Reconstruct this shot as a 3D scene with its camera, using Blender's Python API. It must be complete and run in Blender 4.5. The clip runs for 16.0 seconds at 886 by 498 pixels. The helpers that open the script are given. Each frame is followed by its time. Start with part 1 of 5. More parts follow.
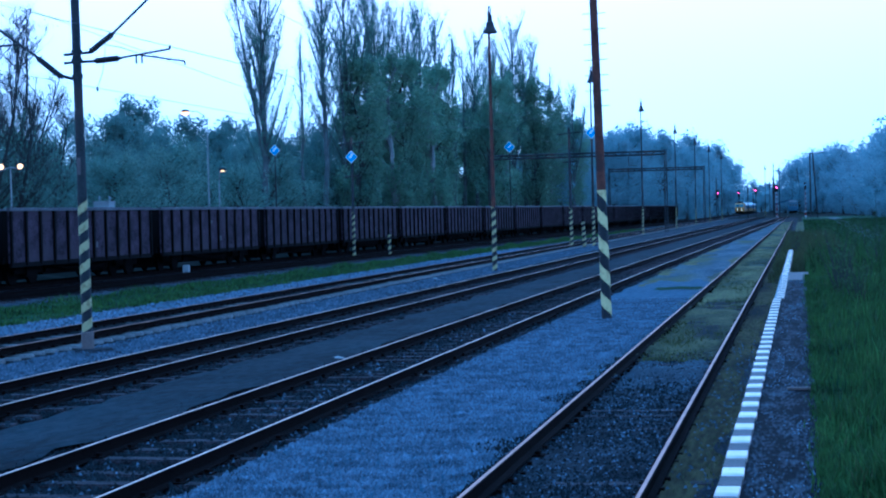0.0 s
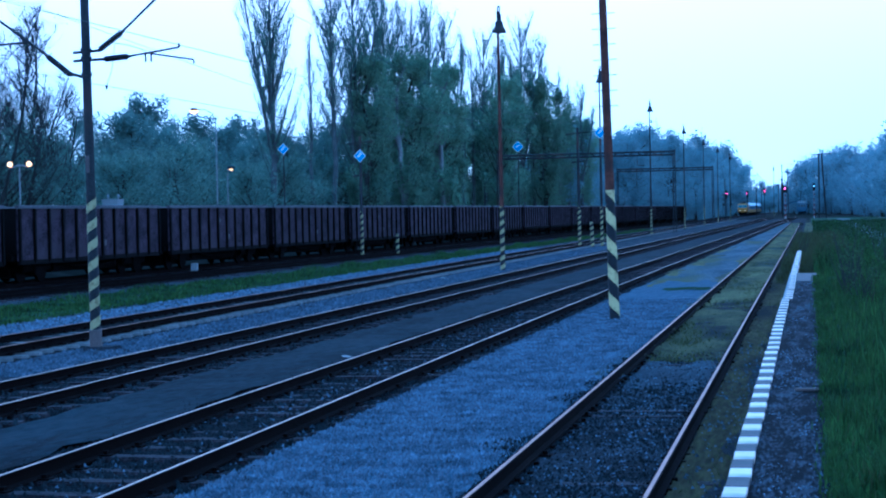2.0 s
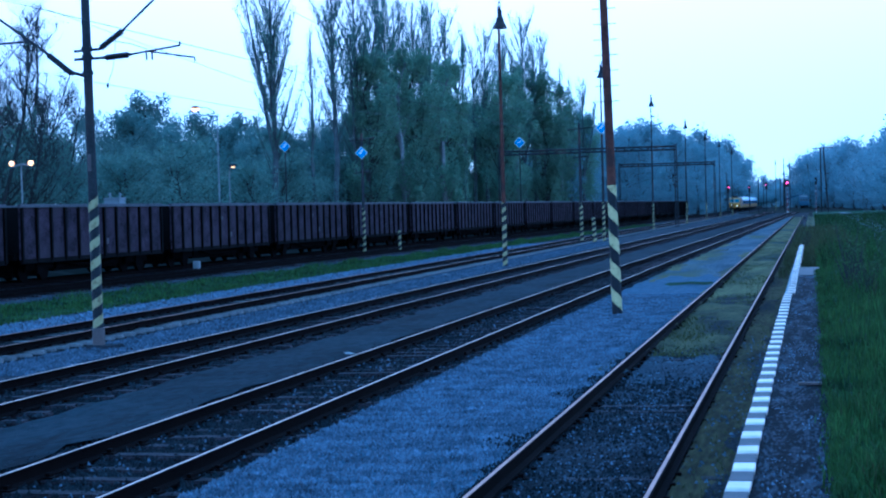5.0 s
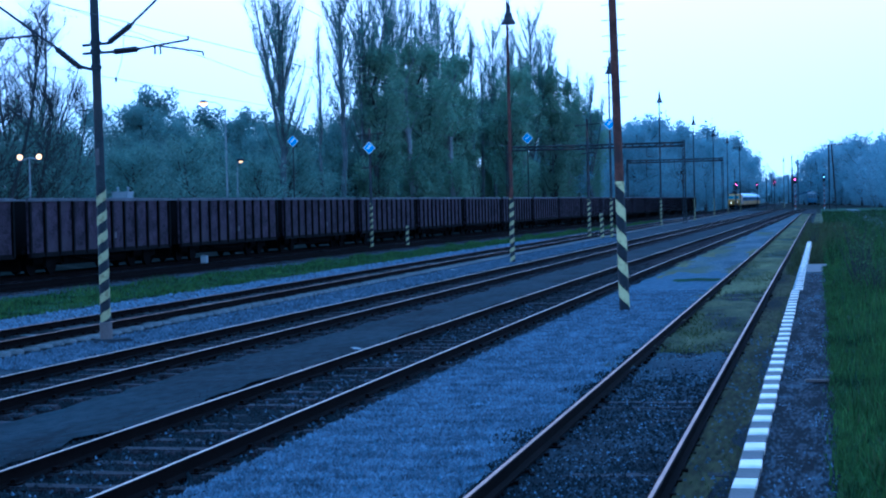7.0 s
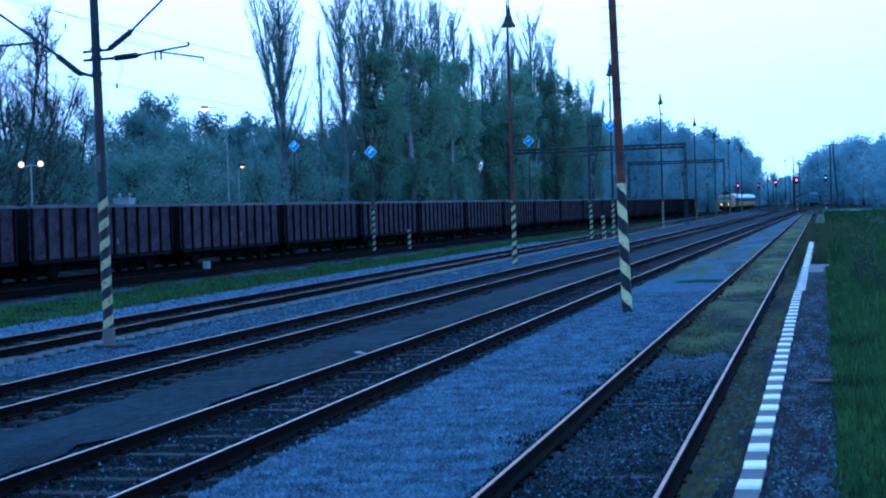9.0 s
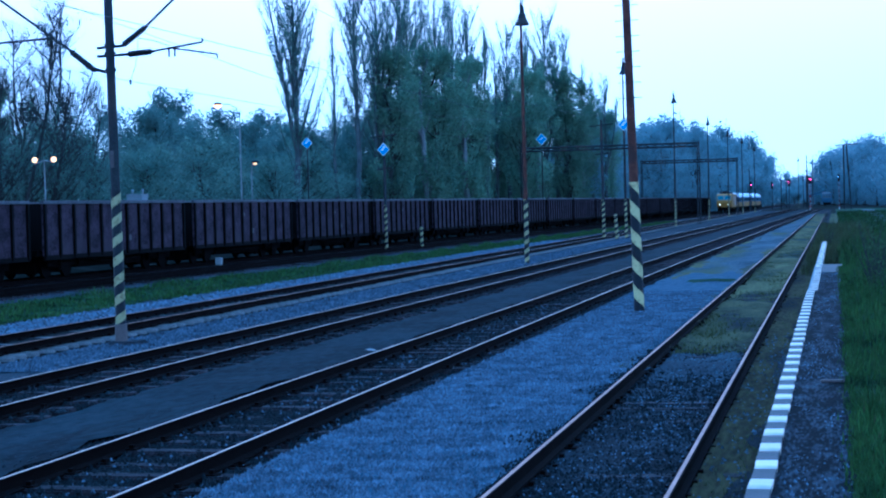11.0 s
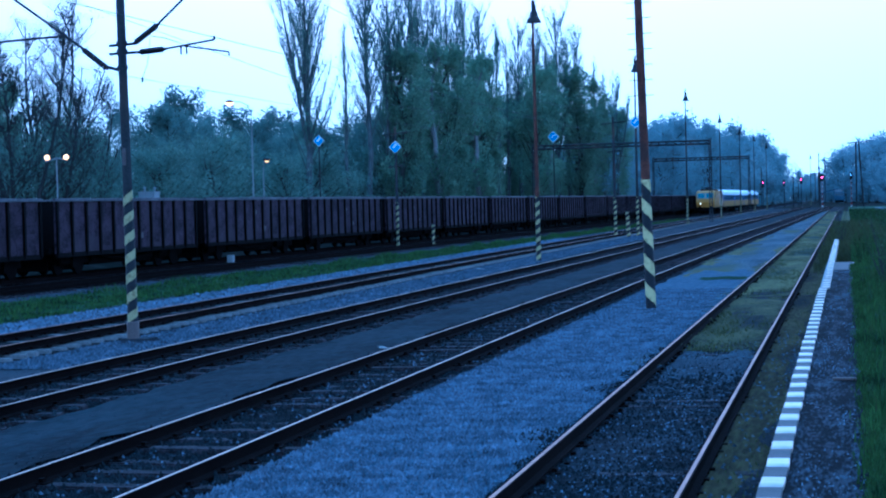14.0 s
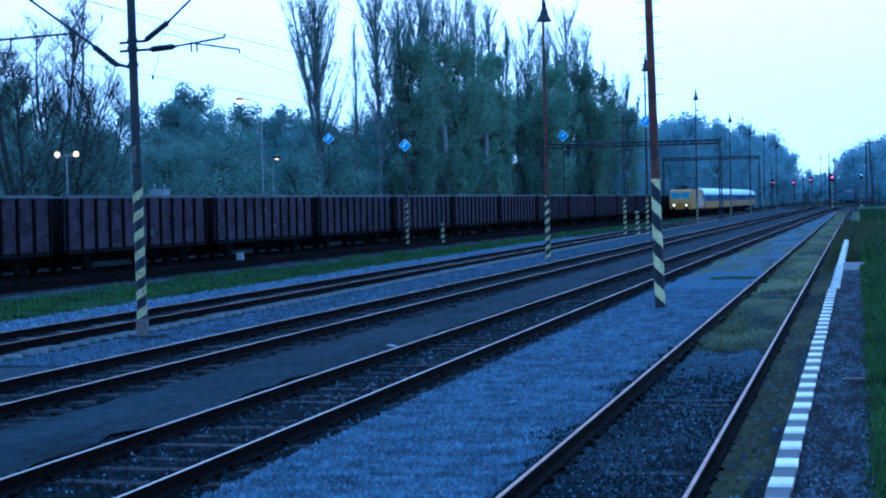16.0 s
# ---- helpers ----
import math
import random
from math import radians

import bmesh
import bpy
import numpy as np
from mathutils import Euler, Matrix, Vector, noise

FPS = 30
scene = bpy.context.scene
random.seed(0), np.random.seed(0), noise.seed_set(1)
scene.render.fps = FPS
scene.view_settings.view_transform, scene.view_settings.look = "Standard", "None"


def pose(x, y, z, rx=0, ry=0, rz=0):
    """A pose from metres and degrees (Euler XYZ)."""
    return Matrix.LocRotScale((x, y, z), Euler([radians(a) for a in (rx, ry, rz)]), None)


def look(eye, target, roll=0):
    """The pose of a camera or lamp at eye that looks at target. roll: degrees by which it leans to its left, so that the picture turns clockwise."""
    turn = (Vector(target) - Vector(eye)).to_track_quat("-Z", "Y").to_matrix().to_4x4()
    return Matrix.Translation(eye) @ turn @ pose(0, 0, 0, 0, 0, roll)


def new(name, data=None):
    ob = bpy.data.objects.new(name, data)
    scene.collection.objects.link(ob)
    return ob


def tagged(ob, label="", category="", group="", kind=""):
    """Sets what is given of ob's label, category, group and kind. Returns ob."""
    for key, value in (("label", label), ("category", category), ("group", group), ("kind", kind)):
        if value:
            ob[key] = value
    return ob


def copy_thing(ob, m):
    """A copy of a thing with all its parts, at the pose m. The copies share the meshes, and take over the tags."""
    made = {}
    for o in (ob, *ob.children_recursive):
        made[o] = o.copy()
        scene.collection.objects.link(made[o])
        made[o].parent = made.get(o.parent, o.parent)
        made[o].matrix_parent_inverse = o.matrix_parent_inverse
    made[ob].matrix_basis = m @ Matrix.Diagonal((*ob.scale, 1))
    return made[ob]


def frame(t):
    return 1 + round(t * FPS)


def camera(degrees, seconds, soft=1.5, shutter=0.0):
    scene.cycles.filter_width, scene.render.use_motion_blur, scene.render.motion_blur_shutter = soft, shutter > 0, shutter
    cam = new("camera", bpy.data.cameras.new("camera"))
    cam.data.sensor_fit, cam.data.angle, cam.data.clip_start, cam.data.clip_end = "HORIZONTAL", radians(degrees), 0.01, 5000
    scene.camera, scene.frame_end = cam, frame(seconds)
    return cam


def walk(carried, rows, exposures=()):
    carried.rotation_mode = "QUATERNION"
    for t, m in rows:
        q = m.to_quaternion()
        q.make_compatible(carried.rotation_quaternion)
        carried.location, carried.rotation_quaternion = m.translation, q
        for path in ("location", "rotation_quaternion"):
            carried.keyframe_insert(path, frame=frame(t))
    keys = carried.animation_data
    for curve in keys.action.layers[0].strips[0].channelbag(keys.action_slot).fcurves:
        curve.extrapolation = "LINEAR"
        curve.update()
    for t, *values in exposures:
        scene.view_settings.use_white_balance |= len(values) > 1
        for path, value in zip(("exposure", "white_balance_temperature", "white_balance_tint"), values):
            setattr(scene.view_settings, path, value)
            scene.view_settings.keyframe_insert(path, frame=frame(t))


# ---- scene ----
EXPO, KELVIN, TINT = 0.07, 3450, 10
SKY = 0.98
FRONTS = ((0.0, 590.0), (4.0, 511.0), (9.0, 403.0), (12.0, 335.0), (14.0, 289.5), (16.0, 241.7))
EYE = (0.0, 0.0, 2.405)
cam = camera(28.29, 16.0, soft=2.1)
walk(cam, [(t, pose(*EYE, rx, ry, rz)) for t, rx, ry, rz in (
    (0.0, 88.881, 1.422, 11.511),
    (0.5, 88.894, 1.577, 11.615),
    (1.0, 88.909, 1.365, 11.629),
    (1.5, 88.875, 1.304, 11.702),
    (2.0, 88.867, 1.185, 11.780),
    (2.5, 88.820, 1.218, 11.833),
    (3.0, 88.771, 1.470, 11.829),
    (3.5, 88.745, 1.494, 11.830),
    (4.0, 88.754, 1.551, 11.827),
    (6.5, 88.667, 1.392, 12.013),
    (7.0, 88.606, 1.319, 12.093),
    (7.5, 88.546, 1.454, 12.134),
    (8.0, 88.484, 1.569, 12.112),
    (8.5, 88.487, 1.730, 12.119),
    (9.0, 88.721, 1.814, 12.150),
    (11.5, 88.642, 1.480, 12.644),
    (12.0, 88.638, 1.571, 12.746),
    (12.5, 88.614, 1.497, 12.816),
    (13.0, 88.591, 1.478, 12.866),
    (13.5, 88.611, 1.491, 12.909),
    (14.0, 88.591, 1.494, 12.937),
    (14.5, 88.549, 1.370, 12.966),
    (15.0, 88.549, 1.243, 13.018),
    (15.5, 88.542, 1.074, 13.131),
    (16.0, 88.549, 1.259, 13.248),
)], exposures=((0.0, EXPO, KELVIN, TINT), (16.0, EXPO, KELVIN, TINT)))


# ---- world and light ----
world = bpy.data.worlds.new("dusk_sky")
scene.world = world
world.use_nodes = True
wn, wl = world.node_tree.nodes, world.node_tree.links
wn.clear()
w_out = wn.new("ShaderNodeOutputWorld")
w_sky = wn.new("ShaderNodeTexSky")
w_sky.sky_type, w_sky.sun_disc = "NISHITA", False
w_sky.sun_elevation, w_sky.sun_rotation = radians(20), radians(-10)
w_sky.dust_density, w_sky.air_density, w_sky.ozone_density = 0.5, 1.0, 2.0
w_bg = wn.new("ShaderNodeBackground")
w_bg.inputs[1].default_value = 0.02
w_cloud = wn.new("ShaderNodeBackground")  # the even overcast layer
w_co, w_sep, w_ramp = wn.new("ShaderNodeTexCoord"), wn.new("ShaderNodeSeparateXYZ"), wn.new("ShaderNodeValToRGB")
stops = w_ramp.color_ramp.elements
stops[0].position, stops[0].color = 0.0, (0.68, 0.88, 0.87, 1)
stops[1].position, stops[1].color = 0.6, (0.6, 0.88, 1.0, 1)
low_sky = stops.new(0.13)
low_sky.color = (1.5, 1.28, 1.12, 1)
wl.new(w_co.outputs["Generated"], w_sep.inputs[0])
wl.new(w_sep.outputs[2], w_ramp.inputs[0])
wl.new(w_ramp.outputs[0], w_cloud.inputs[0])
w_cloud.inputs[1].default_value = SKY
w_add = wn.new("ShaderNodeAddShader")
wl.new(w_sky.outputs[0], w_bg.inputs[0])
wl.new(w_bg.outputs[0], w_add.inputs[0])
wl.new(w_cloud.outputs[0], w_add.inputs[1])
wl.new(w_add.outputs[0], w_out.inputs[0])
sun_data = bpy.data.lights.new("sun", "SUN")
sun_data.energy, sun_data.angle, sun_data.color = 0.3, radians(40), (1.0, 0.95, 0.9)
sun = new("sun", sun_data)
sun.matrix_basis = look((0, 0, 0), (-0.1, -1, -0.9))


# ---- materials ----
def mat(name, c1, c2, scale=3.0, fine=40.0, rough=0.8, metal=0.0, bump=0.3, c3=None, rnd=0.0, spec=0.3, dist=0.02, lo=0.36, hi=0.64, along=1.0):
    """Two colours mixed by a broad and a fine noise, with relief; c3: stains with a shape of their own; rnd: shade by object; along: how far the wear is drawn out along the line."""
    m = bpy.data.materials.new(name)
    m.use_nodes = True
    n, l = m.node_tree.nodes, m.node_tree.links
    b = n["Principled BSDF"]
    b.inputs["Roughness"].default_value, b.inputs["Metallic"].default_value = rough, metal
    b.inputs["Specular IOR Level"].default_value = spec
    co = n.new("ShaderNodeTexCoord")
    big, small = n.new("ShaderNodeTexNoise"), n.new("ShaderNodeTexNoise")
    big.inputs["Scale"].default_value, small.inputs["Scale"].default_value = scale, fine
    big.inputs["Detail"].default_value, small.inputs["Detail"].default_value = 4, 3
    drawn = n.new("ShaderNodeMapping")
    drawn.inputs["Scale"].default_value = (1, 1 / along, 1)
    l.new(co.outputs["Object"], drawn.inputs["Vector"])
    l.new(drawn.outputs[0], big.inputs["Vector"])
    l.new(drawn.outputs[0], small.inputs["Vector"])
    add = n.new("ShaderNodeMath")
    add.operation = "MULTIPLY_ADD"
    add.inputs[1].default_value = 0.5
    half = n.new("ShaderNodeMath")
    half.operation = "MULTIPLY"
    half.inputs[1].default_value = 0.5
    l.new(small.outputs[0], half.inputs[0])
    l.new(big.outputs[0], add.inputs[0])
    l.new(half.outputs[0], add.inputs[2])
    ramp = n.new("ShaderNodeValToRGB")
    ramp.color_ramp.elements[0].position, ramp.color_ramp.elements[1].position = lo, hi
    ramp.color_ramp.elements[0].color, ramp.color_ramp.elements[1].color = (*c1, 1), (*c2, 1)
    l.new(add.outputs[0], ramp.inputs[0])
    colour = ramp.outputs[0]
    if c3:
        st = n.new("ShaderNodeTexNoise")
        st.inputs["Scale"].default_value, st.inputs["Detail"].default_value = scale * 0.37, 6
        l.new(drawn.outputs[0], st.inputs["Vector"])
        sr = n.new("ShaderNodeValToRGB")
        sr.color_ramp.elements[0].position, sr.color_ramp.elements[1].position = 0.52, 0.62
        l.new(st.outputs[0], sr.inputs[0])
        mx = n.new("ShaderNodeMix")
        mx.data_type = "RGBA"
        l.new(sr.outputs[0], mx.inputs[0])
        l.new(colour, mx.inputs[6])
        mx.inputs[7].default_value = (*c3, 1)
        colour = mx.outputs[2]
    if rnd:
        oi = n.new("ShaderNodeObjectInfo")
        geo = n.new("ShaderNodeNewGeometry")
        sm = n.new("ShaderNodeMath")
        l.new(oi.outputs["Random"], sm.inputs[0])
        l.new(geo.outputs["Random Per Island"], sm.inputs[1])
        mr = n.new("ShaderNodeMapRange")
        mr.inputs[1].default_value, mr.inputs[2].default_value = 0, 2
        mr.inputs[3].default_value, mr.inputs[4].default_value = 1 - rnd, 1 + rnd
        l.new(sm.outputs[0], mr.inputs[0])
        hs = n.new("ShaderNodeHueSaturation")
        l.new(mr.outputs[0], hs.inputs["Value"])
        l.new(colour, hs.inputs["Color"])
        colour = hs.outputs[0]
    l.new(colour, b.inputs["Base Color"])
    if bump:
        bp = n.new("ShaderNodeBump")
        bp.inputs["Strength"].default_value, bp.inputs["Distance"].default_value = bump, dist
        l.new(small.outputs[0], bp.inputs["Height"])
        l.new(bp.outputs[0], b.inputs["Normal"])
    return m


def glow(name, colour, strength):
    m = bpy.data.materials.new(name)
    m.use_nodes = True
    b = m.node_tree.nodes["Principled BSDF"]
    b.inputs["Base Color"].default_value = (*colour, 1)
    b.inputs["Emission Color"].default_value = (*colour, 1)
    b.inputs["Emission Strength"].default_value = strength
    return m


def banded(name, c1, c2, period, lean, shift=0.1):
    """Paint in slanting bands round an upright pole."""
    m = mat(name, c1, c1, 4, 30, 0.6, bump=0.15)
    n, l = m.node_tree.nodes, m.node_tree.links
    co, sep = n.new("ShaderNodeTexCoord"), n.new("ShaderNodeSeparateXYZ")
    l.new(co.outputs["Object"], sep.inputs[0])
    at = n.new("ShaderNodeMath")
    at.operation = "ARCTAN2"
    l.new(sep.outputs[0], at.inputs[0])
    l.new(sep.outputs[1], at.inputs[1])
    k = n.new("ShaderNodeMath")
    k.operation = "MULTIPLY_ADD"
    k.inputs[1].default_value = lean / (2 * math.pi)
    zs = n.new("ShaderNodeMath")
    zs.operation = "DIVIDE"
    zs.inputs[1].default_value = period
    l.new(sep.outputs[2], zs.inputs[0])
    l.new(at.outputs[0], k.inputs[0])
    up = n.new("ShaderNodeMath")
    up.inputs[1].default_value = shift
    l.new(zs.outputs[0], up.inputs[0])
    l.new(up.outputs[0], k.inputs[2])
    fr = n.new("ShaderNodeMath")
    fr.operation = "FRACT"
    l.new(k.outputs[0], fr.inputs[0])
    gt = n.new("ShaderNodeMath")
    gt.operation = "GREATER_THAN"
    gt.inputs[1].default_value = 0.47
    l.new(fr.outputs[0], gt.inputs[0])
    dirt = n.new("ShaderNodeTexNoise")
    dirt.inputs["Scale"].default_value, dirt.inputs["Detail"].default_value = 9, 8
    l.new(co.outputs["Object"], dirt.inputs["Vector"])
    dr = n.new("ShaderNodeValToRGB")
    dr.color_ramp.elements[0].position, dr.color_ramp.elements[1].position = 0.3, 0.5
    dr.color_ramp.elements[0].color = (0.45, 0.4, 0.35, 1)
    l.new(dirt.outputs[0], dr.inputs[0])
    mx, mu = n.new("ShaderNodeMix"), n.new("ShaderNodeMix")
    mx.data_type = mu.data_type = "RGBA"
    mu.blend_type = "MULTIPLY"
    mu.inputs[0].default_value = 1
    mx.inputs[6].default_value, mx.inputs[7].default_value = (*c1, 1), (*c2, 1)
    l.new(gt.outputs[0], mx.inputs[0])
    l.new(mx.outputs[2], mu.inputs[6])
    l.new(dr.outputs[0], mu.inputs[7])
    l.new(mu.outputs[2], n["Principled BSDF"].inputs["Base Color"])
    return m


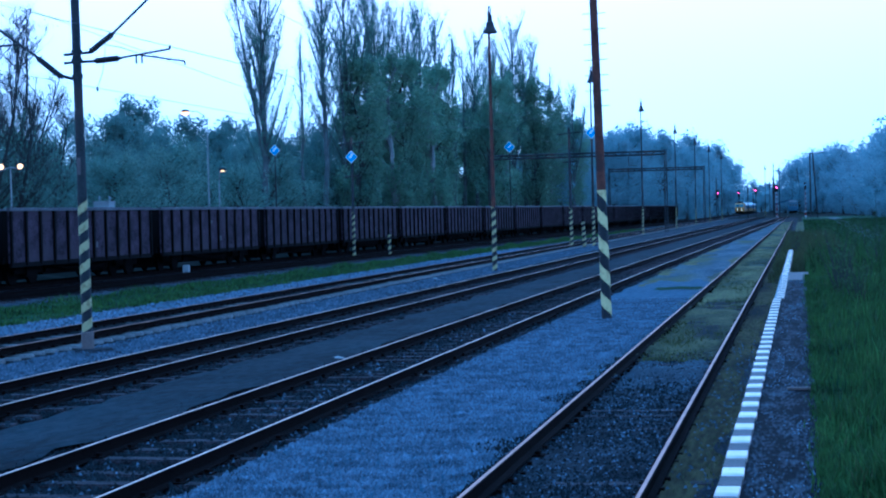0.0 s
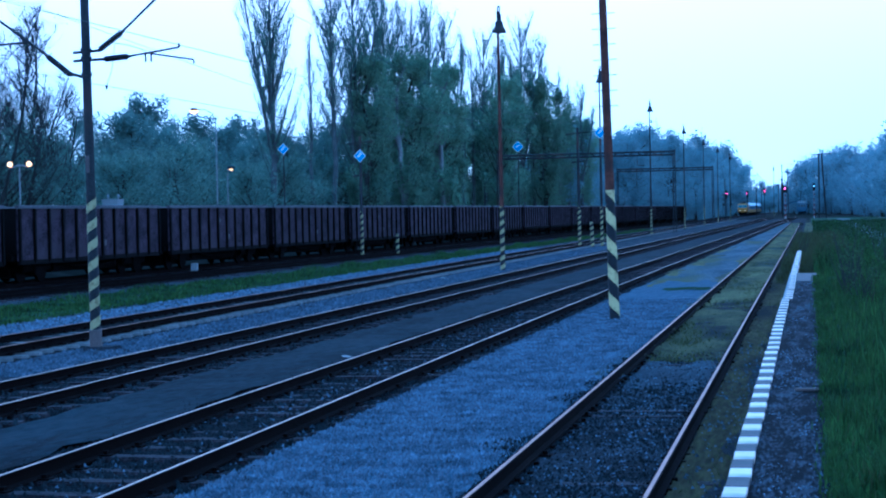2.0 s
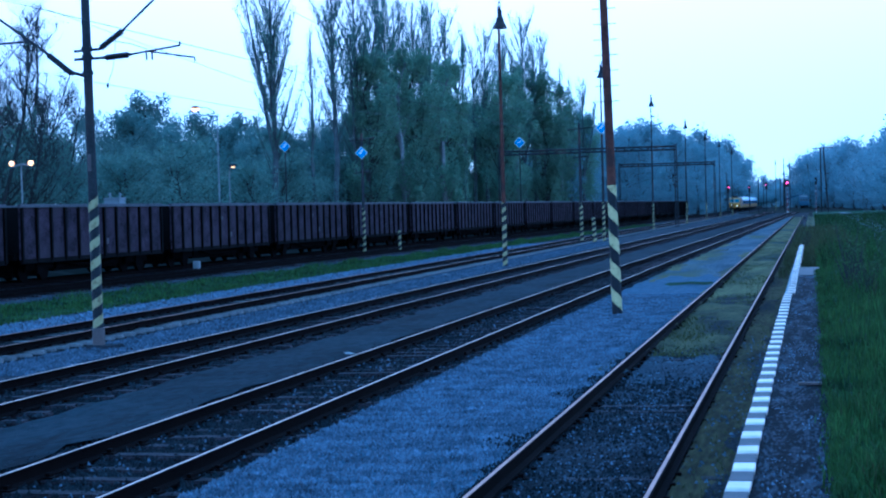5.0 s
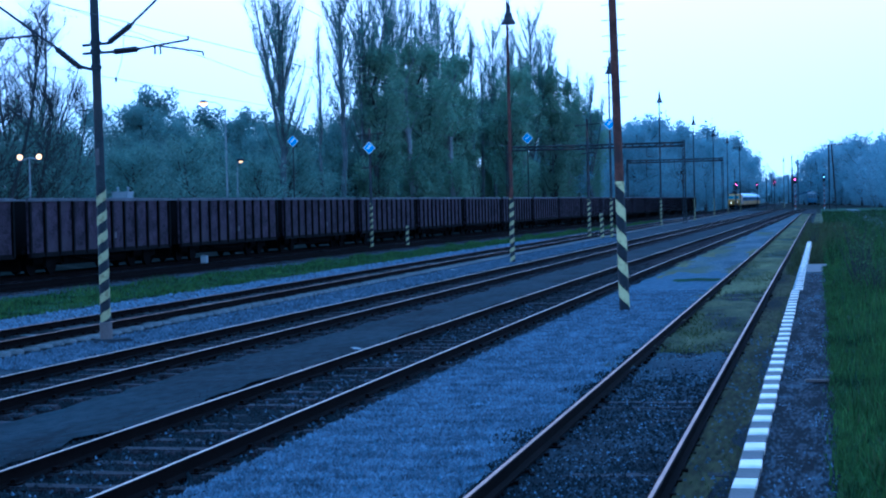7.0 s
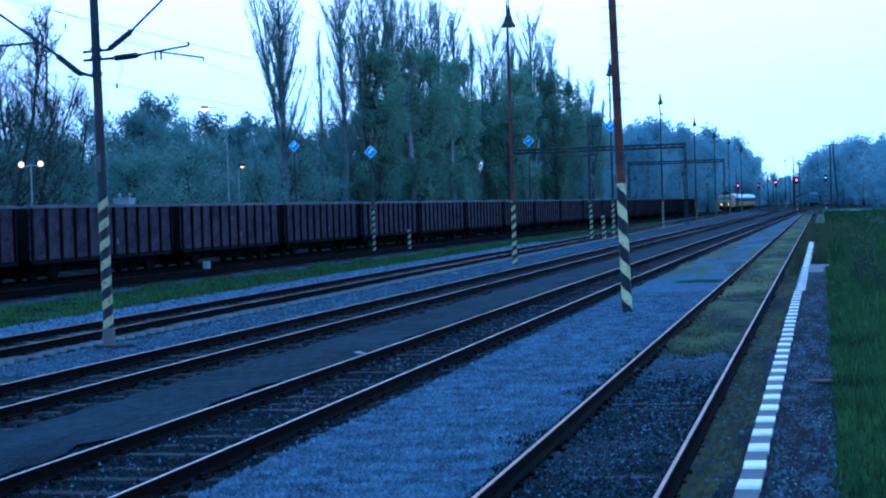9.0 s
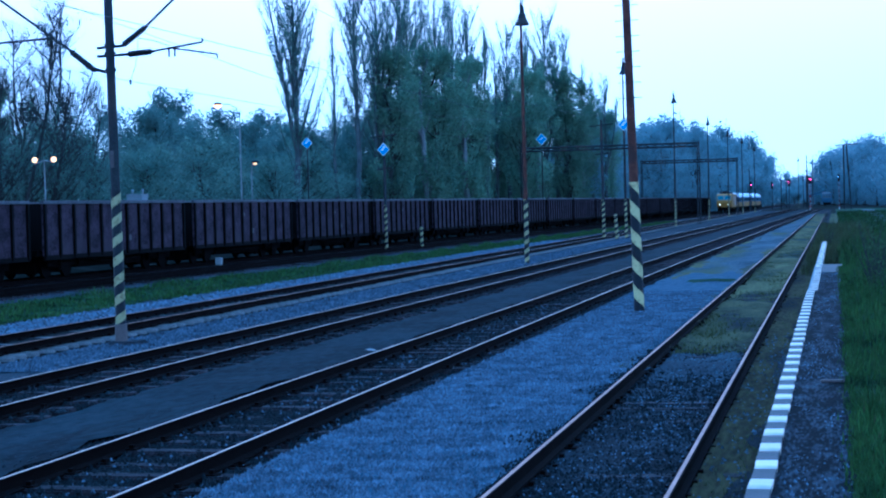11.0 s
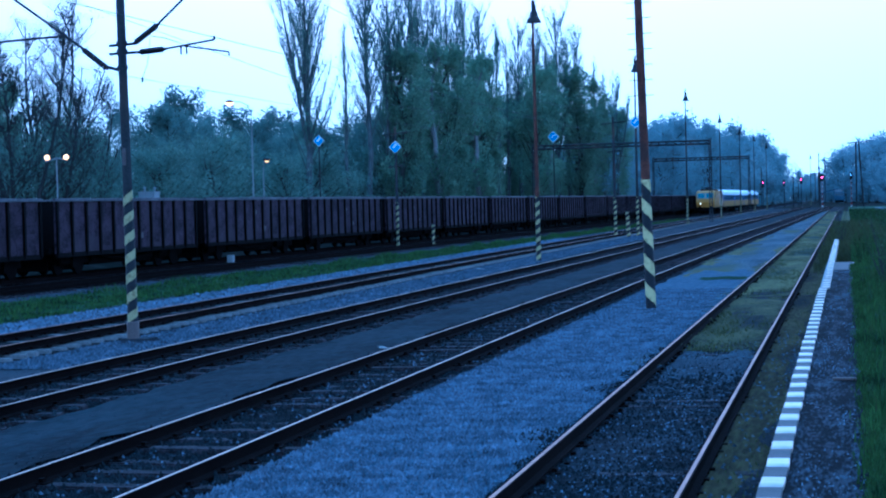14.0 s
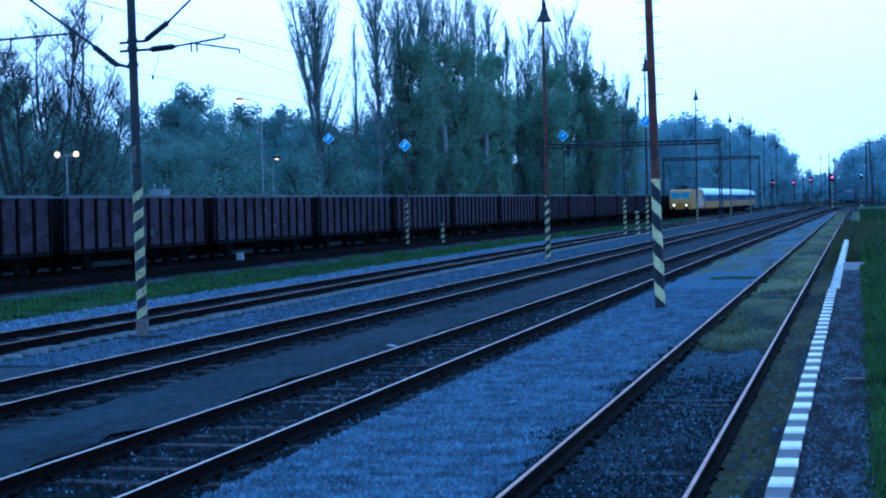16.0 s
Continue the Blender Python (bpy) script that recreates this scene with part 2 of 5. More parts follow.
M = {
    "soil": mat("soil", (0.007, 0.008, 0.006), (0.014, 0.016, 0.012), 0.05, 6, 0.95, spec=0.03),
    "ballast": mat("ballast", (0.01687, 0.02013, 0.02485), (0.05302, 0.05657, 0.0647), 0.6, 22, 0.9, bump=0.9, dist=0.05, spec=0.05),
    "old_ballast": mat("old_ballast", (0.002158, 0.002963, 0.003702), (0.007551, 0.0098, 0.0111), 0.6, 22, 0.9, bump=0.9, dist=0.05, spec=0.05),
    "gravel": mat("gravel", (0.039, 0.053, 0.077), (0.088, 0.112, 0.15), 5.0, 42, 0.9, bump=0.7, dist=0.02, spec=0.05, lo=0.3, hi=0.7, along=5),
    "cinder": mat("cinder", (0.004, 0.006, 0.0083), (0.0215, 0.03, 0.037), 0.9, 9, 0.92, bump=0.7, dist=0.02, spec=0.05, along=3, lo=0.36, hi=0.64),
    "moss": mat("moss", (0.022, 0.024, 0.013), (0.09, 0.086, 0.035), 1.6, 14, 0.95, bump=0.6, c3=(0.016, 0.018, 0.018), spec=0.05, along=4),
    "siding_bed": mat("siding_bed", (0.0035, 0.0045, 0.0062), (0.032, 0.0365, 0.045), 1.4, 24, 0.9, bump=0.8, dist=0.04, spec=0.06, along=3, lo=0.4, hi=0.66),
    "ditch_soil": mat("ditch_soil", (0.008, 0.0075, 0.005), (0.085, 0.073, 0.029), 1.7, 16, 0.95, bump=0.8, dist=0.04, c3=(0.012, 0.013, 0.013), spec=0.05, along=7),
    "dry_moss": mat("dry_moss", (0.038, 0.04, 0.02), (0.15, 0.14, 0.054), 0.9, 12, 0.95, bump=0.6, c3=(0.045, 0.05, 0.042), spec=0.05, along=4),
    "worn_gravel": mat("worn_gravel", (0.03, 0.038, 0.048), (0.105, 0.122, 0.138), 0.8, 12, 0.92, bump=0.5, c3=(0.07, 0.076, 0.04), spec=0.05, along=7),
    "grit": mat("grit", (0.017, 0.021, 0.028), (0.055, 0.065, 0.08), 1.2, 16, 0.92, bump=0.5, spec=0.05, along=4),
    "stone": mat("stone", (0.026, 0.032, 0.043), (0.165, 0.19, 0.245), 3, 30, 0.85, bump=0, rnd=0.6, spec=0.2),
    "dark_stone": mat("dark_stone", (0.003, 0.0038, 0.0047), (0.023, 0.0275, 0.031), 3, 30, 0.85, bump=0, rnd=0.7, spec=0.15),
    "turf": mat("turf", (0.007, 0.016, 0.0045), (0.02, 0.042, 0.011), 0.7, 12, 0.95, bump=0.7, c3=(0.03, 0.052, 0.02), spec=0.05),
    # lighter than turf: haze over the far bank put into the grass colour
    "meadow": mat("meadow", (0.028, 0.046, 0.025), (0.08, 0.11, 0.054), 0.5, 9, 0.95, bump=0.6, c3=(0.045, 0.058, 0.03), spec=0.05, along=4),
    "grass": mat("grass", (0.011, 0.02, 0.0055), (0.075, 0.115, 0.027), 0.8, 5, 0.7, bump=0, rnd=0.9, spec=0.15),
    "straw": mat("straw", (0.045, 0.0495, 0.0195), (0.0975, 0.1013, 0.04125), 0.8, 5, 0.8, bump=0, rnd=0.4, spec=0.2),
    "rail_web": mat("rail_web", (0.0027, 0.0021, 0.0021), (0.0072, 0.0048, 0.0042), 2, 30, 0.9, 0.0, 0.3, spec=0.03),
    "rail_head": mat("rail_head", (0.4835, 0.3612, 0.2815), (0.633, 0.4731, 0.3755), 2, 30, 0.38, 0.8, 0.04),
    "rail_worn": mat("rail_worn", (0.2475, 0.1163, 0.0729), (0.4725, 0.2531, 0.1652), 2.5, 30, 0.5, 0.4, 0.1),
    "sleeper_wood": mat("sleeper_wood", (0.006, 0.0054, 0.0064), (0.058, 0.05, 0.053), 4.5, 25, 0.9, bump=0.5, rnd=0.55, spec=0.08, lo=0.38, hi=0.66),
    "sleeper_concrete": mat("sleeper_concrete", (0.075, 0.077, 0.08), (0.21, 0.21, 0.205), 3, 25, 0.9, bump=0.4, rnd=0.35),
    "kerb_white": mat("kerb_white", (0.78, 0.6, 0.46), (0.92, 0.76, 0.6), 2.5, 30, 0.7, bump=0.3, c3=(0.45, 0.38, 0.3), rnd=0.2),
    "kerb_grey": mat("kerb_grey", (0.08131, 0.06804, 0.06143), (0.1291, 0.1058, 0.09696), 2.5, 30, 0.8, bump=0.4, rnd=0.15),
    "asphalt": mat("asphalt", (0.0035, 0.0042, 0.006), (0.085, 0.09, 0.108), 7.0, 34, 0.9, bump=0.6, spec=0.04, lo=0.48, hi=0.7, along=6),
    "path": mat("path", (0.125, 0.125, 0.125), (0.2, 0.2, 0.2), 0.3, 12, 0.95, bump=0.4),
    "wagon": mat("wagon", (0.009, 0.0063, 0.009), (0.064, 0.043, 0.057), 1.7, 14, 0.85, 0.0, 0.25, c3=(0.041, 0.03, 0.036), rnd=0.35, spec=0.1, lo=0.4, hi=0.64),
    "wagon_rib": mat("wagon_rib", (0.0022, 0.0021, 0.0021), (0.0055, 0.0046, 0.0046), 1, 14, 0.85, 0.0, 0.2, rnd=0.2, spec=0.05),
    # top rail: the light along it put into a paler colour
    "wagon_rim": mat("wagon_rim", (0.05, 0.049, 0.055), (0.13, 0.125, 0.135), 0.5, 9, 0.75, 0.1, 0.2, rnd=0.2),
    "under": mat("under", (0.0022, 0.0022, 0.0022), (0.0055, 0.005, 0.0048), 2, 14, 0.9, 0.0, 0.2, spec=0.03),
    "stencil": mat("stencil", (0.08, 0.065, 0.063), (0.13, 0.11, 0.105), 5, 30, 0.8, bump=0),
    "mast": mat("mast", (0.015, 0.0165, 0.01875), (0.04125, 0.0435, 0.0465), 1.2, 20, 0.7, 0.3, 0.2, c3=(0.07, 0.05, 0.04)),
    "rust": mat("rust", (0.03, 0.0125, 0.009), (0.135, 0.058, 0.036), 2.6, 20, 0.85, 0.1, 0.3, c3=(0.04, 0.024, 0.02), lo=0.34, hi=0.68),
    "concrete": mat("concrete", (0.2, 0.2, 0.2), (0.34, 0.34, 0.33), 2, 25, 0.9, bump=0.4),
    "insulator": mat("insulator", (0.006, 0.0045, 0.0045), (0.018, 0.011, 0.01), 6, 30, 0.35, bump=0),
    "wire": mat("wire", (0.03, 0.03, 0.03), (0.06, 0.06, 0.06), 3, 30, 0.6, 0.5, 0),
    "bands": banded("bands", (0.36, 0.33, 0.15), (0.012, 0.014, 0.018), 0.40, 1),
    "wide_bands": banded("wide_bands", (0.56, 0.5, 0.22), (0.012, 0.014, 0.018), 0.66, -1, 0.13),
    "white_bands": banded("white_bands", (0.7, 0.7, 0.7), (0.25, 0.02, 0.02), 1.2, 0),
    "sign_blue": mat("sign_blue", (0.06, 0.27, 0.589), (0.09, 0.3375, 0.665), 3, 20, 0.4, bump=0),
    "sign_white": mat("sign_white", (0.7, 0.72, 0.74), (0.8, 0.8, 0.8), 3, 20, 0.5, bump=0),
    "black": mat("black", (0.012, 0.012, 0.013), (0.025, 0.025, 0.026), 3, 20, 0.6, bump=0.1),
    "bark": mat("bark", (0.01657, 0.01755, 0.01638), (0.04696, 0.04875, 0.04436), 1.5, 14, 0.95, bump=0.5),
    "poplar_bark": mat("poplar_bark", (0.05, 0.056, 0.056), (0.13, 0.14, 0.135), 1.5, 14, 0.95, bump=0.4, spec=0.1),
    "pale_bark": mat("pale_bark", (0.1, 0.1, 0.095), (0.3, 0.3, 0.29), 1.2, 10, 0.9, bump=0.3),
    "twig": mat("twig", (0.07374, 0.09522, 0.09129), (0.1474, 0.1904, 0.1749), 1, 10, 0.9, bump=0),
    "leaf": mat("leaf", (0.15, 0.21, 0.145), (0.275, 0.35, 0.215), 0.25, 2, 0.7, bump=0, rnd=0.3, spec=0.08),
    # far woods: distance haze put into the leaf colour, pale and bluish
    "leaf_far_haze": mat("leaf_far_haze", (0.24, 0.31, 0.325), (0.345, 0.425, 0.44), 0.12, 1, 0.8, bump=0, rnd=0.15, spec=0.05),
    # middle distance: a lighter leaf copy with some haze in its colour
    "leaf_mid_haze": mat("leaf_mid_haze", (0.15, 0.2, 0.175), (0.25, 0.315, 0.265), 0.2, 1.5, 0.8, bump=0, rnd=0.2, spec=0.05),
    "thicket_leaf": mat("thicket_leaf", (0.125, 0.165, 0.135), (0.23, 0.295, 0.215), 0.25, 2, 0.8, bump=0, rnd=0.3, spec=0.05),
    # woods by the path: leaf green lightened and blued to paint in haze
    "leaf_path_haze": mat("leaf_path_haze", (0.265, 0.335, 0.36), (0.38, 0.46, 0.485), 0.15, 1.2, 0.8, bump=0, rnd=0.18, spec=0.05),
    # windscreen glass: its blue-green reflection is part of the base colour
    "cab_glass": mat("cab_glass", (0.036, 0.096, 0.114), (0.048, 0.12, 0.138), 2, 10, 0.1, bump=0, spec=0.8),
    "cab_grey": mat("cab_grey", (0.2, 0.19, 0.13), (0.26, 0.25, 0.17), 2, 10, 0.5, bump=0.02),
    "pale_side": mat("pale_side", (0.42, 0.3, 0.22), (0.5, 0.36, 0.26), 1, 10, 0.5, bump=0.02),
    "bud": mat("bud", (0.1198, 0.1778, 0.1185), (0.2245, 0.3181, 0.2032), 0.3, 2, 0.8, bump=0, rnd=0.3, spec=0.1),
    "young_leaf": mat("young_leaf", (0.05, 0.075, 0.03), (0.13, 0.16, 0.065), 3, 10, 0.7, bump=0, rnd=0.4, spec=0.1),
    "yellow": mat("yellow", (0.3375, 0.179, 0.02363), (0.405, 0.2203, 0.03375), 0.6, 12, 0.45, bump=0.03),
    "coach_blue": mat("coach_blue", (0.05, 0.09, 0.2), (0.07, 0.12, 0.26), 0.6, 12, 0.4, bump=0.02),
    "coach_roof": mat("coach_roof", (0.72, 0.72, 0.72), (0.82, 0.82, 0.82), 0.6, 10, 0.5, bump=0.03),
    "glass": mat("glass", (0.02, 0.03, 0.035), (0.03, 0.04, 0.045), 2, 10, 0.08, bump=0, spec=1.0),
    "old_engine": mat("old_engine", (0.05, 0.085, 0.13), (0.085, 0.125, 0.175), 0.8, 10, 0.6, bump=0.1),
    "hut": mat("hut", (0.225, 0.235, 0.24), (0.3, 0.31, 0.31), 0.8, 10, 0.8, bump=0.1),
    "lamp_warm": glow("lamp_warm", (1.0, 0.42, 0.09), 3.6),
    "headlight": glow("headlight", (1.0, 0.8, 0.45), 5),
    "red_light": glow("red_light", (1.0, 0.03, 0.08), 30),
    "white_light": glow("white_light", (0.6, 0.85, 1.0), 8),
}


def thin(name, share=0.55):
    """Lets part of the light through a leaf material."""
    m = M[name]
    n, l = m.node_tree.nodes, m.node_tree.links
    b = n["Principled BSDF"]
    tr, mx = n.new("ShaderNodeBsdfTranslucent"), n.new("ShaderNodeMixShader")
    l.new(b.inputs["Base Color"].links[0].from_socket, tr.inputs["Color"])
    mx.inputs[0].default_value = share
    l.new(b.outputs[0], mx.inputs[1])
    l.new(tr.outputs[0], mx.inputs[2])
    l.new(mx.outputs[0], n["Material Output"].inputs["Surface"])


for leafy in ("leaf", "leaf_mid_haze", "young_leaf", "leaf_far_haze", "leaf_path_haze", "thicket_leaf", "bud", "grass", "straw"):
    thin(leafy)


# ---- building helpers ----
def mesh_of(bm, name):
    me = bpy.data.meshes.new(name)
    bm.normal_update()
    bm.to_mesh(me)
    bm.free()
    return me


def part(name, bm, material, parent, label="", m=None):
    """Links a bmesh (or a ready mesh) as one part under its thing."""
    me = bm if isinstance(bm, bpy.types.Mesh) else mesh_of(bm, name)
    if not me.materials:
        me.materials.append(M[material])
    ob = new(name, me)
    ob.parent = parent
    if m is not None:
        ob.matrix_basis = m
    return tagged(ob, label)


def thing(name, m, label, category, group="", kind=""):
    ob = new(name)
    ob.empty_display_size = 0.3
    ob.matrix_basis = m
    return tagged(ob, label, category, group, kind)


def box(bm, x0, x1, y0, y1, z0, z1, bevel=0.0):
    r = bmesh.ops.create_cube(bm, size=1, matrix=Matrix.Translation(((x0 + x1) / 2, (y0 + y1) / 2, (z0 + z1) / 2)) @ Matrix.Diagonal((x1 - x0, y1 - y0, z1 - z0, 1)))
    if bevel:
        es = {e for v in r["verts"] for e in v.link_edges}
        bmesh.ops.bevel(bm, geom=list(es), offset=bevel, segments=2, affect="EDGES")
    return bm


def rod(bm, a, b, r0, r1=None, n=8):
    """A tapered round bar from a to b."""
    a, b = Vector(a), Vector(b)
    d = b - a
    q = d.to_track_quat("Z", "Y").to_matrix().to_4x4()
    bmesh.ops.create_cone(bm, cap_ends=True, segments=n, radius1=r0, radius2=r0 if r1 is None else r1, depth=d.length, matrix=Matrix.Translation((a + b) / 2) @ q)
    return bm


def lathe(bm, rings, n=12, at=(0, 0, 0)):
    """A body of revolution about z from (radius, height) rings."""
    loops = []
    for r, z in rings:
        loops.append([bm.verts.new((at[0] + r * math.cos(2 * math.pi * i / n), at[1] + r * math.sin(2 * math.pi * i / n), at[2] + z)) for i in range(n)])
    for a, b in zip(loops, loops[1:]):
        for i in range(n):
            bm.faces.new((a[i], a[(i + 1) % n], b[(i + 1) % n], b[i]))
    bm.faces.new(loops[0][::-1])
    bm.faces.new(loops[-1])
    return bm


def raw(name, verts, faces, material, parent=None, smooth=False):
    me = bpy.data.meshes.new(name)
    me.from_pydata(verts, [], faces)
    me.materials.append(M[material])
    ob = new(name, me)
    ob.parent = parent
    return ob


# ---- plan: centre lines of the tracks, x as a function of y ----
def line_d(y):
    return -2.144


def line_c(y):
    return -6.815 - 0.0039 * y + 6.8e-5 * y * y if y < 90 else -6.615 + 0.0083 * (y - 90)


def line_b(y):
    return -11.36 + 0.0019 * y + 1.12e-5 * y * y if y < 150 else -10.823 + 0.0053 * (y - 150)


def line_a(y):
    return -15.869 - 0.0108 * y + 1.49e-5 * y * y if y < 250 else -17.638 - 0.0033 * (y - 250)


def line_e(y):
    k = 1 / (1 + math.exp(-(y - 310) / 25))
    return (-28.7 + 0.021 * y) * (1 - k) + (-22.3 + 0.008 * (y - 300)) * k


def line_w(y):
    return line_e(y) - 4.4


LINES = {"d": line_d, "c": line_c, "b": line_b, "a": line_a, "e": line_e, "w": line_w}


def strip(name, left, right, z, material, y0, y1, label, category, step=1.5, cols=6, rough=0.02, seed=0, jag=0.0, fray=0.0):
    """A sheet of ground between two lines, slightly uneven, its edges ragged by jag."""
    vs, fs = [], []
    rows = int((y1 - y0) / step) + 1
    for j in range(rows + 1):
        y = y0 + (y1 - y0) * j / rows
        a, b = left(y), right(y)
        for i in range(cols + 1):
            k = i / cols
            edge = jag * (noise.noise((y * 0.9, i * 7.1, seed + 3.3)) + 0.5 * noise.noise((y * 3.1, i * 5.1, seed))) if i in (0, cols) else 0
            x = a + (b - a) * k + edge
            zz = z(k, y) if callable(z) else z
            yy = y + (fray * noise.noise((i * 0.43, j * 0.1, seed)) if j in (0, rows) else 0)
            vs.append((x, yy, zz + rough * noise.noise((x * 0.7, y * 0.5, seed)) + rough * 0.5 * noise.noise((x * 2.3, y * 2.1, seed))))
    for j in range(rows):
        for i in range(cols):
            p = j * (cols + 1) + i
            fs.append((p, p + 1, p + cols + 2, p + cols + 1))
    ob = raw(name, vs, fs, material)
    return tagged(ob, label, category, kind="structure")


def scatter(name, count, place, size, material, label, category, seed, flat=0.7):
    """Loose stones as small uneven lumps, joined."""
    rg = np.random.RandomState(seed)
    base = np.array([(1, 0, 0), (-1, 0, 0), (0, 1, 0), (0, -1, 0), (0.15, 0.1, 1)], float)
    tri = np.array([(0, 2, 4), (2, 1, 4), (1, 3, 4), (3, 0, 4)])
    c = place(rg, count)
    s = size * (0.5 + rg.rand(count, 1, 1)) * (0.6 + 0.8 * rg.rand(count, 5, 1))
    th = rg.rand(count) * 6.28
    v = base[None] * s
    v[:, :, 2] *= flat
    x, y = v[:, :, 0].copy(), v[:, :, 1].copy()
    v[:, :, 0] = x * np.cos(th)[:, None] - y * np.sin(th)[:, None]
    v[:, :, 1] = x * np.sin(th)[:, None] + y * np.cos(th)[:, None]
    v += c[:, None, :]
    f = (tri[None] + (np.arange(count) * 5)[:, None, None]).reshape(-1, 3)
    return tagged(raw(name, v.reshape(-1, 3).tolist(), f.tolist(), material), label, category, kind="stuff")


def blades(name, count, place, height, material, label, category, seed, width=0.012, parent=None):
    """Grass blades: bent triangles in two pieces, joined."""
    rg = np.random.RandomState(seed)
    c = place(rg, count)
    h = height * (0.4 + rg.rand(count)) * (c[:, 3] if c.shape[1] > 3 else 1)
    th = rg.rand(count) * 6.28
    lean = h * (0.15 + 0.6 * rg.rand(count))
    dx, dy = np.cos(th), np.sin(th)
    w = width * (0.6 + 0.8 * rg.rand(count))
    c = c[:, :3]
    v = np.zeros((count, 5, 3))
    side = np.stack([-dy * w, dx * w, 0 * w], 1)
    tip = np.stack([dx, dy, 0 * dx], 1)
    up = np.array([0, 0, 1.0])
    v[:, 0], v[:, 1] = c - side, c + side
    mid = c + tip * (lean * 0.3)[:, None] + up * (h * 0.6)[:, None]
    v[:, 2], v[:, 3] = mid - side * 0.7, mid + side * 0.7
    v[:, 4] = c + tip * lean[:, None] + up * h[:, None]
    o = np.arange(count) * 5
    f = np.concatenate([np.stack([o, o + 1, o + 3], 1), np.stack([o, o + 3, o + 2], 1), np.stack([o + 2, o + 3, o + 4], 1)])
    return tagged(raw(name, v.reshape(-1, 3).tolist(), f.tolist(), material, parent), label, category, kind="stuff")


# ---- ground ----
def bank_z(y):
    """Height of the grass bank: level with the platform, then falling away gently."""
    k = min(1.0, max(0.0, (y - 22) / 100))
    return 0.42 - 0.68 * k * k * (3 - 2 * k)


def ground():
    def bed(line, a, b):
        return (lambda y: line(y) + a), (lambda y: line(y) + b)

    big = []
    for x in (-2400, -400, -60, -20, 20, 60, 400, 2400):
        for y in (-300, -20, 60, 150, 300, 600, 1500, 4500):
            big.append((x, y, -0.42))
    fs = [(i * 8 + j, (i + 1) * 8 + j, (i + 1) * 8 + j + 1, i * 8 + j + 1) for i in range(7) for j in range(7)]
    tagged(raw("ground", big, fs, "soil"), "dark open soil and scrub reaching the horizon", "ground", kind="structure")
    strip("ground_verge", lambda y: line_w(y) + 0.5, lambda y: line_a(y) - 1.5, lambda k, y: -0.3 - 0.0 * k, "turf", -22, 420, "low green grass between the sidings", "ground", 3, 14, 0.05, 1)
    dome = lambda k, y: -0.2 - 0.16 * (2 * abs(k - 0.5)) ** 3
    for key, a, b, m, lab in (("a", -1.6, 1.5, "old_ballast", "dark ballast under the far track"), ("b", -1.9, 1.75, "old_ballast", "dark old ballast under the second track"), ("c", -1.7, 1.65, "old_ballast", "dark old ballast under the third track"), ("d", -1.5, 1.5, "siding_bed", "dark bed of the siding grown over with moss"), ("e", -1.9, 2.2, "ballast", "dark ballast under the main line"), ("w", -2.2, 2.2, "old_ballast", "dark ballast under the wagon siding")):
        l, r = bed(LINES[key], a, b)
        strip("trackbed_" + key, l, r, dome if key != "d" else -0.2, m, -22, 400 if key not in "ew" else 760, lab, "ballast", 1.5, 8, 0.025, ord(key), 0.2)
    strip("ground_infill", lambda y: line_a(y) - 1.35, lambda y: line_a(y) + 0.66, -0.152, "old_ballast", -22, 400, "dark stones filled up between the far track's rails", "ground", 1.5, 6, 0.012, 51, 0.06)
    strip("ground_shoulder", lambda y: line_a(y) + 0.6, lambda y: line_a(y) + 1.45, -0.228, "old_ballast", -22, 260, "dark stones packed between the sleepers' ends", "ground", 0.8, 4, 0.012, 53, 0.1)
    strip("ground_ballast_edge", lambda y: line_a(y) - 5.0 + 0.006 * y, lambda y: line_a(y) - 1.2, lambda k, y: -0.285 + 0.02 * k, "ballast", -22, 260, "grey ballast spread beside the far track", "ground", 0.8, 4, 0.03, 9, 0.5)
    strip("ground_between", lambda y: line_a(y) + 1.3, lambda y: line_b(y) - 1.4, -0.25, "ballast", -22, 400, "grey crushed stone between the tracks", "ground", 1.2, 6, 0.04, 11, 0.2)
    strip("ground_cinder", lambda y: line_b(y) + 1.35, lambda y: line_c(y) - 1.35, -0.165, "cinder", -22, 400, "trodden fine grey cinder walkway between tracks", "ground", 0.6, 6, 0.02, 13, 0.25)
    strip("ground_gravel", lambda y: line_c(y) + 1.25, lambda y: line_d(y) - 0.86, -0.135, "gravel", -22, 62, "fine blue-grey gravel between the tracks", "ground", 0.4, 14, 0.005, 15, 0.22, 5.0)
    strip("ground_patchy", lambda y: line_c(y) + 1.2, lambda y: line_d(y) - 0.9, -0.15, "worn_gravel", 56, 300, "worn grey gravel with moss patches", "ground", 1.5, 6, 0.02, 17, 0.25)
    # grass bank beside the platform
    strip("ground_bank", lambda y: 0.16 + 0.0 * y, lambda y: 45, lambda k, y: bank_z(y) + 0.04 * k, "turf", -25, 52, "rough green grass beside the old platform", "ground", 1.5, 24, 0.05, 19)
    strip("ground_meadow", lambda y: 0.16 + 0.0 * y, lambda y: 45, lambda k, y: bank_z(y) + 0.04 * k, "meadow", 52, 420, "rough meadow past the platform, paled for haze", "ground", 1.5, 24, 0.05, 19)
